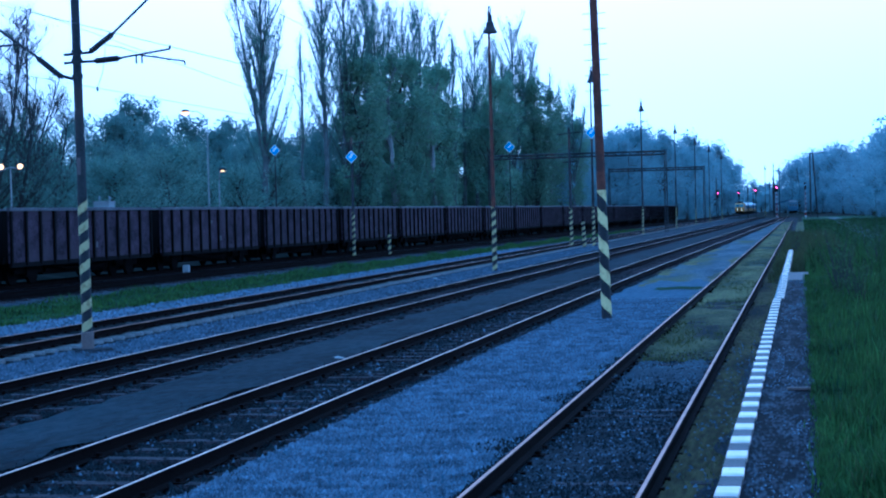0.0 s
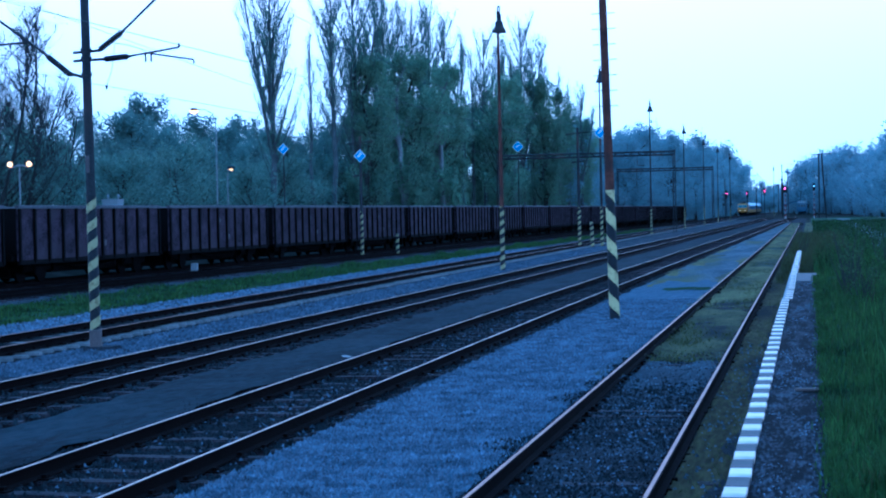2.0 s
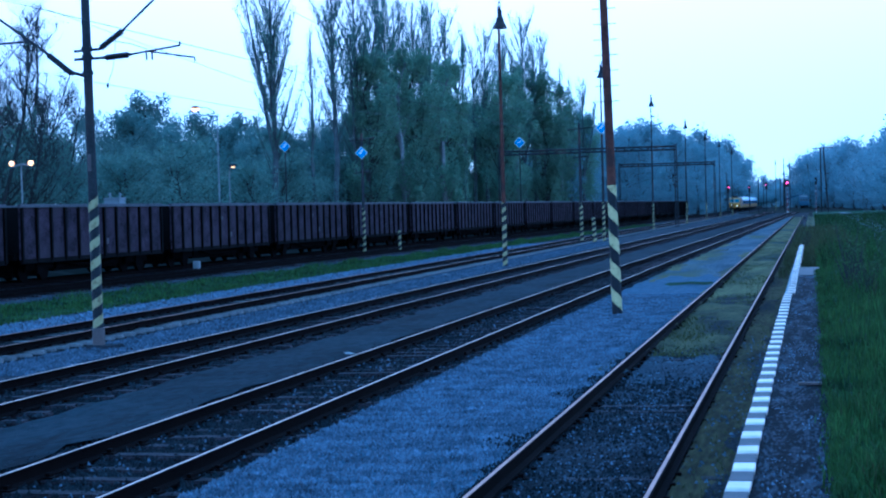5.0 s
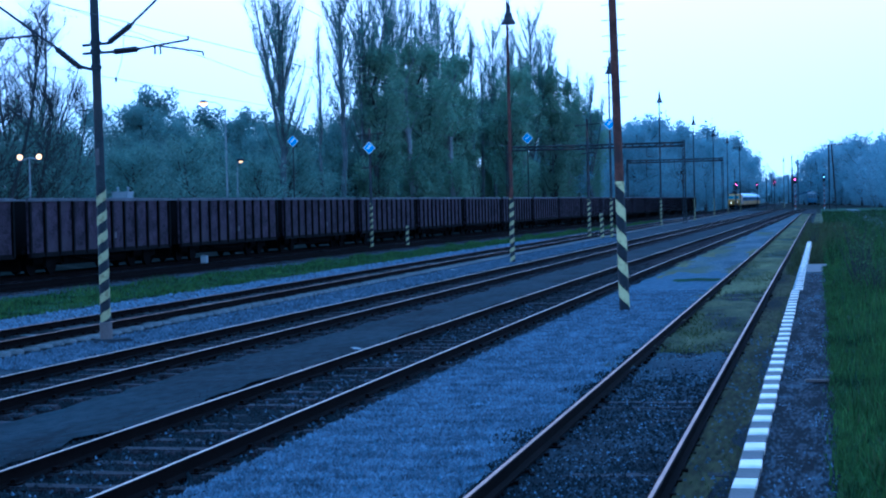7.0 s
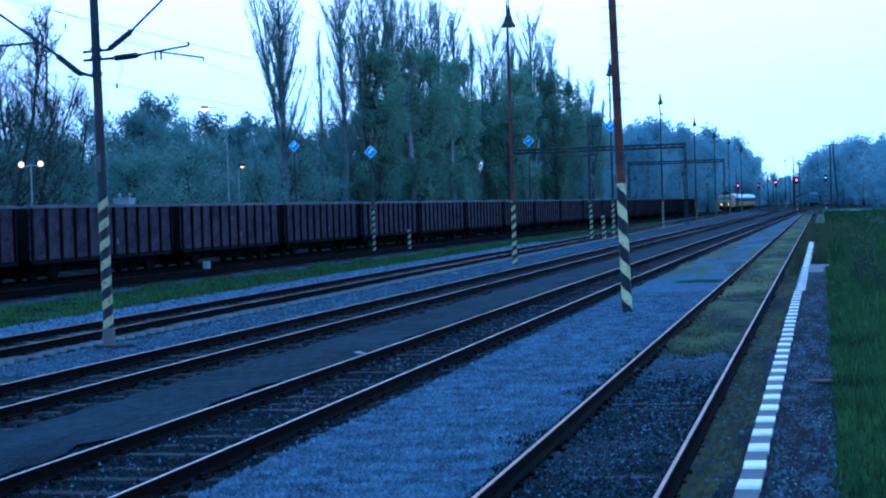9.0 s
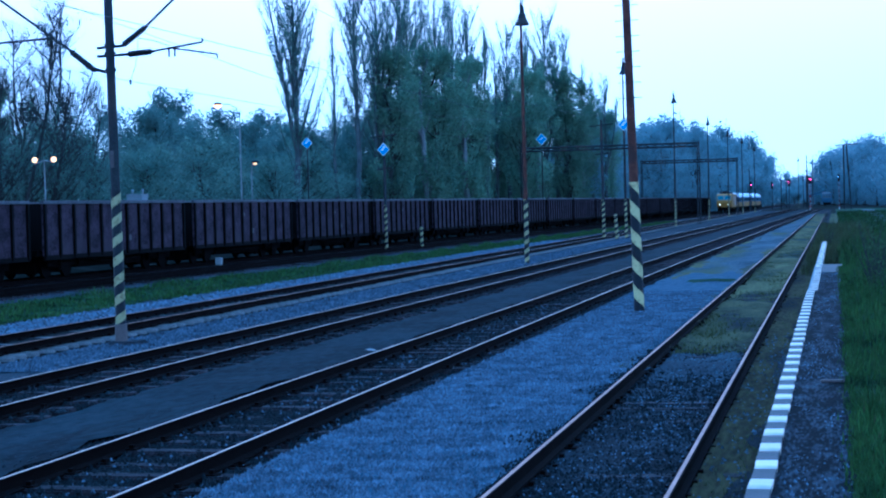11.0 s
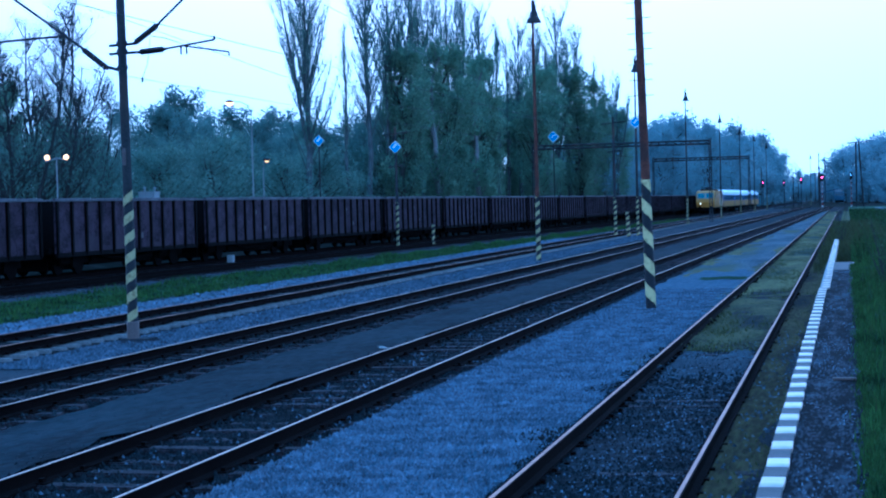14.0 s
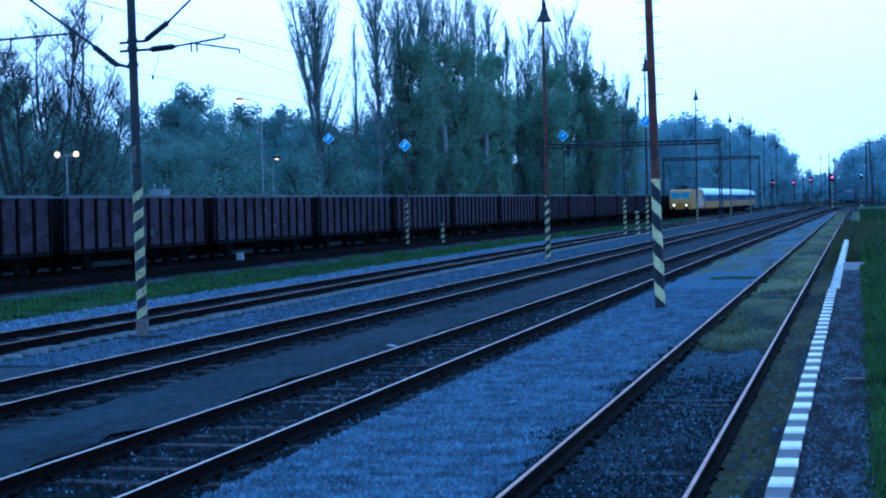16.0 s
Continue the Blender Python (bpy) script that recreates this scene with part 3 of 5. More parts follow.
    for s, (y0, y1) in enumerate(((29.5, 48.5), (45.5, 290))):
        strip("ground_moss", lambda y: line_d(y) - 0.7, lambda y: line_d(y) + 0.69, lambda k, y, p=y0, q=y1: -0.178 - 0.06 * max(0.0, 1 - min(y - p, q - y) / 2.6) + 0.03 * noise.noise((k * 3.1, y * 0.9, p)), "dry_moss" if y0 > 35 else "moss", y0, y1, "yellow-green moss filling the siding", "ground", 0.5, 12, 0.035, 31 + s, 0.12, 1.6)
    strip("ground_grit", lambda y: line_d(y) - 0.62, lambda y: line_d(y) + 0.6, lambda k, y: -0.18 - 0.06 * max(0.0, 1 - min(y - 24.5, 32.5 - y) / 2.6) + 0.03 * noise.noise((k * 3.1, y * 0.9, 5)), "grit", 24.5, 32.5, "fine pale grit lying in the siding", "ground", 0.4, 12, 0.02, 37, 0.12, 3.0)
    strip("ground_moss_edge", lambda y: line_d(y) - 1.0 - 0.25 * math.sin(y * 0.31), lambda y: line_d(y) - 0.84, -0.128, "dry_moss", 27, 100, "yellow-green moss along the siding's rail", "ground", 0.5, 3, 0.01, 41, 0.25)
    strip("ground_moss_edge", lambda y: line_c(y) + 1.35 + 0.2 * math.sin(y * 0.23), lambda y: line_c(y) + 1.75 + 0.25 * math.sin(y * 0.41), lambda k, y: -0.132 - 0.03 * (math.sin(y * 0.55) < -0.3), "dry_moss", 58, 120, "yellow-green moss along the third track", "ground", 0.5, 4, 0.01, 45, 0.3, 1.0)
    strip("ground_moss_patch", lambda y: -4.6, lambda y: -3.2, lambda k, y: -0.135 + 0.02 * math.sin(k * 3.14), "turf", 55.4, 57.4, "green moss patch on the gravel", "ground", 0.4, 6, 0.01, 43, 0.2, 0.8)
    # made-up bank: keeps the gap under the wagons dark
    strip("ground_embankment", lambda y: line_w(y) - 9, lambda y: line_w(y) - 2.4, lambda k, y: -0.35 + 1.5 * min(1, (1 - k) * 2.2), "soil", 30, 420, "dark bank added behind the wagons to close the view under them", "ground", 2, 8, 0.12, 47, 0.3)
    strip("ground_weeds", lambda y: line_d(y) + 0.9, lambda y: 0.4, -0.24, "dry_moss", 78, 300, "mossy weeds past the platform's end", "ground", 1.2, 4, 0.04, 21, 0.2)
    strip("ground_ditch", lambda y: line_d(y) + 0.84, lambda y: -0.6, lambda k, y: -0.16 - 0.06 * k, "ditch_soil", -22, 79, "mossy soil between siding and platform", "ground", 0.8, 3, 0.03, 23)
    strip("path", lambda y: 5.2 + 0.0015 * (y - 200), lambda y: 7.0 + 0.004 * (y - 200), -0.235, "path", 135, 380, "pale gravel path through the grass", "path", 3, 4, 0.01, 25, 0.3)
    strip("path_turning", lambda y: 3.9, lambda y: 9, -0.245, "path", 112, 138, "pale gravel turning place beside the path", "path", 2, 4, 0.01, 26, 0.5)


# ---- tracks ----
def sweep(profile, line, side, y0, y1, step):
    vs, fs = [], []
    n = len(profile)
    rows = max(2, int((y1 - y0) / step))
    for j in range(rows + 1):
        y = y0 + (y1 - y0) * j / rows
        for px, pz in profile:
            vs.append((line(y) + side * 0.7535 + px, y, pz))
    for j in range(rows):
        for i in range(n):
            k = (i + 1) % n
            fs.append((j * n + i, j * n + k, (j + 1) * n + k, (j + 1) * n + i))
    return vs, fs


def track(key, label, sleeper, head, y0, y1, pieces, half=1.28, drop=0.0, shine=0.015, wide=0.125, sunk=0.034, gap=0.61):
    line = LINES[key]
    t = thing("railway_track", pose(0, 0, 0), label, "railway track", "parallel tracks of the yard", "structure")
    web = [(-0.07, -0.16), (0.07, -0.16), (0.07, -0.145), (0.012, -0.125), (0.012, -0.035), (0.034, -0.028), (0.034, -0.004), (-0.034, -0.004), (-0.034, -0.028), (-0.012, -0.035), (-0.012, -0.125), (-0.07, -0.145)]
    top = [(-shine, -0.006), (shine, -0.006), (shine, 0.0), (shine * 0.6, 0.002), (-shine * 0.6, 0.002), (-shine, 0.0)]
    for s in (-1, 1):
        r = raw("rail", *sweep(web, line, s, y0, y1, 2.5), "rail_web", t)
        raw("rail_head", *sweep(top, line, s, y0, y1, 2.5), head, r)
    bm = bmesh.new()
    box(bm, -half, half, -wide, wide, -0.15, 0, 0.02)
    me = mesh_of(bm, "sleeper")
    me.materials.append(M[sleeper])
    plate = bmesh.new()
    for s in (-1, 1):
        box(plate, s * 0.7535 - 0.17, s * 0.7535 + 0.17, -0.08, 0.08, 0.0, 0.018)
        for q in (-1, 1):
            box(plate, s * 0.7535 + q * 0.1 - 0.025, s * 0.7535 + q * 0.1 + 0.025, -0.04, 0.04, 0.01, 0.055)
    pm = mesh_of(plate, "fastening")
    pm.materials.append(M["rail_web"])
    rg = random.Random(ord(key))
    y, k, rest = y0 + 0.3, 0, []
    while y < y1:
        deep = rg.choice((0, 0, 0.012, 0.025)) if sunk > 0.02 else 0
        m = pose(line(y) + rg.uniform(-0.03, 0.03), y + rg.uniform(-0.03, 0.03), -0.165 - drop - deep + rg.uniform(-sunk, 0.006), 0, rg.uniform(-0.7, 0.7), rg.uniform(-2.2, 2.2))
        if k < pieces:
            s = part("sleeper", me, sleeper, t, m=m)
            if k < 130:
                part("fastening", pm, "rail_web", s)
        else:
            rest.append(m)
        y += gap
        k += 1
    if rest:
        bm = bmesh.new()
        vs, fs = [], []
        for m in rest:
            o = len(vs)
            vs += [m @ Vector((x * half, yy * 0.125, zz)) for zz in (-0.1, 0) for yy in (-1, 1) for x in (-1, 1)]
            fs += [(o + 4, o + 5, o + 7, o + 6), (o, o + 1, o + 5, o + 4), (o + 2, o + 6, o + 7, o + 3), (o, o + 4, o + 6, o + 2), (o + 1, o + 3, o + 7, o + 5)]
        bm.free()
        tagged(raw("far_sleepers", [tuple(v) for v in vs], fs, sleeper, t), kind="stuff")


# ---- platform ----
def platform():
    p = thing("platform", pose(0, 0, 0), "old low platform with worn black surface and painted edge", "platform", kind="structure")
    vs, fs = [], []
    nx, ny = 10, 110
    for j in range(ny + 1):
        y = -6 + (46.8 + 6) * j / ny
        for i in range(nx + 1):
            x = -0.447 + 0.652 * i / nx + (0.06 * noise.noise((y * 0.8, 3, 1)) if i == nx else 0)
            vs.append((x, y, 0.475 + 0.012 * noise.noise((x * 3, y * 1.3, 2)) + 0.006 * noise.noise((x * 9, y * 8, 5))))
    for j in range(ny):
        for i in range(nx):
            a = j * (nx + 1) + i
            fs.append((a, a + 1, a + nx + 2, a + nx + 1))
    tagged(raw("surface", vs, fs, "asphalt", p), "cracked black platform surface")
    bm = bmesh.new()
    box(bm, -0.6, 0.2, -6, 52.5, -0.35, 0.44)
    box(bm, -0.6, -0.44, 52.5, 80.6, -0.35, 0.40)
    part("wall", bm, "concrete", p, "grey concrete platform wall")
    bm = bmesh.new()
    box(bm, -0.43, 0.19, 46.9, 52.6, 0.36, 0.462, 0.01)
    part("slab", bm, "kerb_grey", p, "bare concrete end slab")
    metas = []
    for name, m in (("white", "kerb_white"), ("grey", "kerb_grey")):
        bm = bmesh.new()
        box(bm, -0.08, 0.08, -0.2205, 0.2205, -0.12, 0.0, 0.004)
        me = mesh_of(bm, "kerb_stone")
        me.materials.append(M[m])
        metas.append(me)
    rg = random.Random(4)
    y, k = -5.756, 0
    while y < 80.4:
        off = 0.0 if y < 36.8 else 0.12
        if y > 50:
            off = 0.09 + rg.uniform(-0.05, 0.05)
        m = pose(-0.522 + off * 0.5 + rg.uniform(-0.004, 0.004), y, 0.5 - (0.0 if y < 50 else 0.05) + rg.uniform(-0.003, 0.003), rg.uniform(-0.2, 0.2), rg.uniform(-0.8, 0.8), rg.uniform(-0.7, 0.7) * (1 if y < 50 else 4))
        part("kerb_stone", metas[k % 2 if y < 52 else (0 if k % 4 else 1)], "kerb_white", p, m=m)
        y += 0.442
        k += 1
    # a loose dark batten lying on the platform
    b = thing("batten", pose(-0.06, 18.7, 0.485, 0, 0, 3), "short grey weathered wooden batten lying on the platform", "batten")
    bm = bmesh.new()
    box(bm, -0.125, 0.125, -0.04, 0.04, 0.0, 0.028, 0.008)
    part("board", bm, "kerb_grey", b)


# ---- masts, lamps and signals ----
def pole_parts(t, h, r0, r1, upper, band, band_h=2.75, base=0.0):
    """A round mast: lower painted length, upper length and foot."""
    bm = bmesh.new()
    rod(bm, (0, 0, 0.0), (0, 0, band_h), r0 * 1.03, (r0 + (r1 - r0) * band_h / h) * 1.03, 16)
    part("painted_foot", bm, band, t, "yellow and black slanting warning bands")
    bm = bmesh.new()
    rod(bm, (0, 0, band_h - 0.02), (0, 0, h), r0 + (r1 - r0) * band_h / h, r1, 14)
    part("shaft", bm, upper, t)
    if base:
        bm = bmesh.new()
        box(bm, -0.24, 0.24, -0.24, 0.24, -base, 0.0, 0.03)
        part("footing", bm, "concrete", t, "grey concrete footing")


def lamp_mast(x, y, h, lean=0.0, upper="rust", r=0.11):
    t = thing("lamp_mast", pose(x, y, -0.3, 0, lean, 0), "slender rusty yard lamp mast with bell-shaped unlit head", "lamp mast", "yard lamp masts")
    pole_parts(t, h, r, 0.05, upper, "bands", 3.0)
    bm = bmesh.new()
    lathe(bm, [(0.34, 0), (0.33, 0.06), (0.2, 0.3), (0.17, 0.5), (0.11, 0.55), (0.11, 0.8), (0.05, 0.9)], 14, (0.06, 0, h - 1.0))
    part("lamp_head", bm, "mast", t, "dark bell-shaped lamp head")
    bm = bmesh.new()
    pts = [(0, 0, h - 0.05), (0.0, 0, h + 0.15), (0.05, 0, h + 0.24), (0.1, 0, h + 0.15), (0.08, 0, h - 0.15)]
    for a, b in zip(pts, pts[1:]):
        rod(bm, a, b, 0.03, 0.03, 6)
    part("hook", bm, "mast", t)


def insulator(t, a, b, r=0.07, n=9):
    """One turned body with n sheds between a and b."""
    a, b = Vector(a), Vector(b)
    d = b - a
    rings = [(0.03, -0.06)]
    for i in range(n):
        rings += [(r * 0.55, d.length * (i + 0.05) / n), (r, d.length * (i + 0.3) / n), (r * 0.85, d.length * (i + 0.85) / n)]
    rings += [(r * 0.5, d.length), (0.03, d.length + 0.06)]
    bm = lathe(bmesh.new(), rings, 10)
    bmesh.ops.transform(bm, matrix=Matrix.Translation(a) @ d.to_track_quat("Z", "Y").to_matrix().to_4x4(), verts=bm.verts)
    part("insulator", bm, "insulator", t, "ribbed brown insulator")


def bar(t, name, pts, r, material="mast"):
    bm = bmesh.new()
    for a, b in zip(pts, pts[1:]):
        rod(bm, a, b, r, r, 6)
    return part(name, bm, material, t)


def catenary_mast():
    x, y = -14.33, 33.7
    t = thing("catenary_mast", pose(x, y, -0.35, 0, -0.6, 0), "dark round catenary mast with brackets and banded foot", "catenary mast")
    pole_parts(t, 9.2, 0.105, 0.085, "mast", "bands", 3.3)
    bm = bmesh.new()
    lathe(bm, [(0.13, 0.1), (0.125, 0.52), (0.11, 0.55)], 14)
    part("collar", bm, "kerb_grey", t, "grey concrete collar")
    part("footing", box(bmesh.new(), -0.2, 0.45, -0.3, 0.3, -0.1, 0.2, 0.03), "ballast", t, "low rough concrete footing")
    for z in (6.22, 6.05, 5.72):
        part("clamp", rod(bmesh.new(), (0, 0, z), (0, 0, z + 0.07), 0.115, 0.115, 14), "mast", t)
    z0 = 0.35
    # bracket towards the near tracks
    bar(t, "tie", [(-0.28, 0, 5.86 + z0), (0.32, 0, 5.88 + z0)], 0.03)
    insulator(t, (0.3, 0, 5.9 + z0), (0.78, 0, 6.22 + z0))
    bar(t, "stay", [(0.75, 0, 6.2 + z0), (2.6, 0, 7.75 + z0)], 0.026)
    bar(t, "tie", [(-0.28, 0, 5.69 + z0), (0.42, 0, 5.7 + z0)], 0.03)
    insulator(t, (0.4, 0, 5.7 + z0), (0.9, 0, 5.73 + z0))
    bar(t, "tube", [(0.9, 0, 5.73 + z0), (2.0, 0, 5.86 + z0), (2.0, 0, 5.94 + z0)], 0.022)
    bar(t, "steady_arm", [(1.3, 0, 5.78 + z0), (2.3, 0, 5.6 + z0), (2.31, 0, 5.52 + z0)], 0.018)
    bar(t, "dropper", [(1.28, 0, 5.8 + z0), (1.28, 0, 5.6 + z0)], 0.02)
    bar(t, "dropper", [(1.4, 0, 5.8 + z0), (1.4, 0, 5.6 + z0)], 0.02)
    bar(t, "hanging_cable", [(0.62, 0, 6.02 + z0), (0.6, 0, 5.75 + z0), (0.54, 0, 5.45 + z0), (0.42, 0, 5.15 + z0)], 0.006, "wire")
    bar(t, "cable_weight", [(0.42, 0, 5.18 + z0), (0.42, 0, 5.08 + z0)], 0.022)
    bar(t, "jumper", [(0.62, 0, 6.02 + z0), (0.95, 0, 5.95 + z0), (1.3, 0, 5.82 + z0)], 0.008, "wire")
    # bracket over the far track
    bar(t, "tie", [(-0.1, 0, 5.36 + z0), (-0.42, 0, 5.46 + z0)], 0.035)
    insulator(t, (-0.36, 0, 5.42 + z0), (-0.85, 0, 5.82 + z0))
    bar(t, "stay", [(-0.8, 0, 5.8 + z0), (-2.9, 0, 7.35 + z0)], 0.028)
    bar(t, "tube", [(-1.28, 0, 6.12 + z0), (-3.6, 0, 6.05 + z0)], 0.024)
    bar(t, "steady_arm", [(-2.6, 0, 5.75 + z0), (-3.3, 0, 5.85 + z0)], 0.018)
    bm = bmesh.new()
    box(bm, -0.04, 0.04, -0.125, -0.1, 3.75, 4.1, 0.01)
    part("number_plate", bm, "stencil", t, "small pale plate")


def tall_mast():
    t = thing("climbing_mast", pose(-4.5, 41.0, -0.15, 0, -1.15, 0), "tall rust-brown mast with step irons and banded foot", "mast")
    pole_parts(t, 10.5, 0.118, 0.08, "rust", "wide_bands", 3.04)
    for k in range(16):
        z = 5.0 + k * 0.36
        for s in (-1, 1):
            part("step_iron", rod(bmesh.new(), (s * 0.06, 0, z), (s * 0.27, 0, z), 0.009, 0.009, 5), "mast", t)


def stub_post(x, y, h=1.75, lean=0.0, r=0.13):
    t = thing("stub_post", pose(x, y, -0.3, 0, lean, 0), "short post with yellow and black bands beside the siding", "post")
    bm = bmesh.new()
    rod(bm, (0, 0, 0), (0, 0, h), r, r, 12)
    part("post", bm, "bands", t)
    bm = bmesh.new()
    rod(bm, (0, 0, h), (0, 0, h + 0.06), r * 1.08, 0.05, 12)
    part("cap", bm, "black", t)


def diamond(x, y, z, size=0.42, t=None):
    """Blue diamond board with a pale rim and mark, facing down the line."""
    if t is None:
        t = thing("diamond_sign", pose(x, y, z), "blue diamond board with white rim and white mark", "sign", "blue diamond boards")
    bm = bmesh.new()
    box(bm, -size, size, 0.0, 0.03, -size, size, 0.01)
    part("rim", bm, "sign_white", t, "white rim", pose(0, 0, 0, 0, 45, 0))
    bm = bmesh.new()
    s = size * 0.86
    box(bm, -s, s, -0.012, 0.0, -s, s)
    part("board", bm, "sign_blue", t, "blue face", pose(0, 0, 0, 0, 45, 0))
    bm = bmesh.new()
    box(bm, -s * 0.62, s * 0.1, -0.02, -0.013, -0.07, 0.07)
    box(bm, -s * 0.1, s * 0.62, -0.02, -0.013, 0.06, 0.2)
    part("mark", bm, "sign_white", t, "white bars", pose(0, 0, 0, 0, -8, 0))
    return t


def slim_mast(x, y, h, label, lean=0.0, top=True, band="bands", r=0.14):
    t = thing("catenary_mast", pose(x, y, -0.3, 0, lean, 0), label, "catenary mast", "far catenary masts")
    pole_parts(t, h, r, r * 0.75, "mast", band, 3.0)
    if top:
        bar(t, "crossbar", [(-0.9, 0, h - 0.5), (0.9, 0, h - 0.35)], 0.04)
        bar(t, "bracket", [(-0.5, 0, h - 2.6), (0.5, 0, h - 2.5)], 0.05)
    return t


def gantry(x0, x1, y, h, label):
    """A portal over the tracks: two lattice legs and a lattice beam."""
    t = thing("catenary_gantry", pose(0, y, -0.3), label, "gantry", "catenary gantries")
    for x in (x0, x1):
        bm = bmesh.new()
        for dx in (-0.16, 0.16):
            rod(bm, (x + dx, 0, 0), (x + dx * 0.6, 0, h + 0.25), 0.07, 0.06, 6)
        k = 0.5
        while k < h:
            rod(bm, (x - 0.15, 0, k), (x + 0.15, 0, k + 0.5), 0.03, 0.03, 5)
            k += 0.5
        part("leg", bm, "mast", t)
    bm = bmesh.new()
    for dz in (0, 0.38):
        rod(bm, (x0, 0, h - dz), (x1, 0, h - dz), 0.11, 0.11, 6)
    n = int(abs(x1 - x0) / 0.9)
    for i in range(n):
        a, b = x0 + (x1 - x0) * i / n, x0 + (x1 - x0) * (i + 1) / n
        rod(bm, (a, 0, h - 0.38 * (i % 2)), (b, 0, h - 0.38 * ((i + 1) % 2)), 0.05, 0.05, 5)
    part("beam", bm, "mast", t)
    for i in range(3):
        x = x0 + (x1 - x0) * (i + 0.7) / 3.4
        bar(t, "hanger", [(x, 0, h - 0.5), (x, 0, h - 1.5), (x + 0.8, 0, h - 1.6)], 0.035)


def twin_mast(x, y, h):
    """Two legs that lean together under one crossarm."""
    t = thing("twin_mast", pose(x, y, -0.3), "distant dark two-legged mast with a crossarm", "mast")
    for s in (-1, 1):
        bar(t, "leg", [(s * 0.75 + 0.3, 0, 0), (s * 0.3 - 0.1, 0, h)], 0.15)
    bar(t, "crossarm", [(-2.2, 0, h - 0.05), (2.6, 0, h + 0.15)], 0.08)
    for x1 in (-2.0, 0.2, 2.4):
        bar(t, "pin", [(x1, 0, h), (x1, 0, h + 0.45)], 0.06)


def sloping_roof():
    """An open shelter whose dark roof slopes towards the line's end."""
    t = thing("shelter", pose(-8.2, 575, -0.3), "open shelter with a dull blue sloping roof beside the parked engine", "shelter")
    vs = [(0, -3, 3.2), (5.5, -3, 4.6), (5.5, 3, 4.6), (0, 3, 3.2), (0, -3, 3.7), (5.5, -3, 5.1), (5.5, 3, 5.1), (0, 3, 3.7)]
    raw("roof", vs, [(0, 3, 2, 1), (4, 5, 6, 7), (0, 1, 5, 4), (1, 2, 6, 5), (2, 3, 7, 6), (3, 0, 4, 7)], "old_engine", t)
    for x, h in ((0.4, 3.3), (5.1, 4.5)):
        for y in (-2.6, 2.6):
            bar(t, "post", [(x, y, 0), (x, y, h + 0.1)], 0.12)


def signal(x, y, z, light, label, big=1.0, bands=False):
    t = thing("railway_signal", pose(x, y, -0.3), label, "railway signal", "light signals")
    bm = bmesh.new()
    rod(bm, (0, 0, 0), (0, 0, z + 0.3), 0.1, 0.08, 10)
    part("post", bm, "white_bands" if bands else "mast", t)
    bm = bmesh.new()
    box(bm, -0.3 * big, 0.3 * big, -0.12, 0.18, z - 0.75, z + 1.0, 0.06)
    part("head", bm, "black", t, "black signal head")
    bm = bmesh.new()
    for dz in (-0.35, 0.0, 0.35, 0.7):
        rod(bm, (0, -0.34, z + dz + 0.13), (0, -0.12, z + dz + 0.13), 0.15, 0.15, 10)
    part("hood", bm, "black", t)
    bm = bmesh.new()
    bmesh.ops.create_uvsphere(bm, u_segments=14, v_segments=8, radius=0.105 * big, matrix=Matrix.Translation((0, -0.34, z + 0.3)))
    part("lens", bm, light, t, "lit signal lens")
    for k in range(6):
        part("rung", box(bmesh.new(), 0.05, 0.4, -0.02, 0.01, 0.6 + k * 0.45, 0.63 + k * 0.45), "mast", t)


def street_lamp(x, y, h, label, arm=-1.6, bulb=0.27):
    t = thing("street_lamp", pose(x, y, -0.3), label, "street lamp")
    bm = bmesh.new()
    rod(bm, (0, 0, 0), (0, 0, h - 0.9), 0.06, 0.035, 10)
    part("pole", bm, "concrete", t)
    pts = [(0, 0, h - 0.9), (arm * 0.15, 0, h - 0.35), (arm * 0.45, 0, h - 0.05), (arm, 0, h)]
    bar(t, "arm", pts, 0.03, "concrete")
    bm = bmesh.new()
    lathe(bm, [(0.1, -0.05), (0.3, 0.0), (0.28, 0.12), (0.1, 0.18)], 12, (arm, 0, h - 0.06))
    part("head", bm, "mast", t)
    bm = bmesh.new()
    bmesh.ops.create_uvsphere(bm, u_segments=12, v_segments=8, radius=bulb, matrix=Matrix.Translation((arm, 0, h - 0.1)) @ Matrix.Diagonal((1.1, 1, 0.7, 1)))
    part("bulb", bm, "lamp_warm", t, "glowing warm lamp")


def globe_lamps(x, y, h):
    t = thing("globe_lamp", pose(x, y, -0.3), "slim pale post with two glowing warm globes", "street lamp")
    bm = bmesh.new()
    rod(bm, (0, 0, 0), (0, 0, h), 0.04, 0.03, 8)
    part("pole", bm, "concrete", t)
    bar(t, "crossbar", [(-0.52, 0, h - 0.1), (0, 0, h + 0.05), (0.52, 0, h - 0.05)], 0.03, "concrete")
    for s in (-1, 1):
        bm = bmesh.new()
        bmesh.ops.create_uvsphere(bm, u_segments=14, v_segments=10, radius=0.125, matrix=Matrix.Translation((s * 0.48, 0, h + 0.08)))
        part("globe", bm, "lamp_warm", t, "glowing globe")


def wire(name, pts, r, label):
    vs, fs = [], []
    for i, p in enumerate(pts):
        for k in range(4):
            a = math.pi / 2 * k
            vs.append((p[0] + r * math.cos(a), p[1], p[2] + r * math.sin(a)))
    for i in range(len(pts) - 1):
        for k in range(4):
            fs.append((i * 4 + k, i * 4 + (k + 1) % 4, i * 4 + 4 + (k + 1) % 4, i * 4 + 4 + k))
    tagged(raw(name, vs, fs, "wire"), label, "overhead wire")


def wires():
    def run(line, off, z, y0, y1, sag, label):
        pts = []
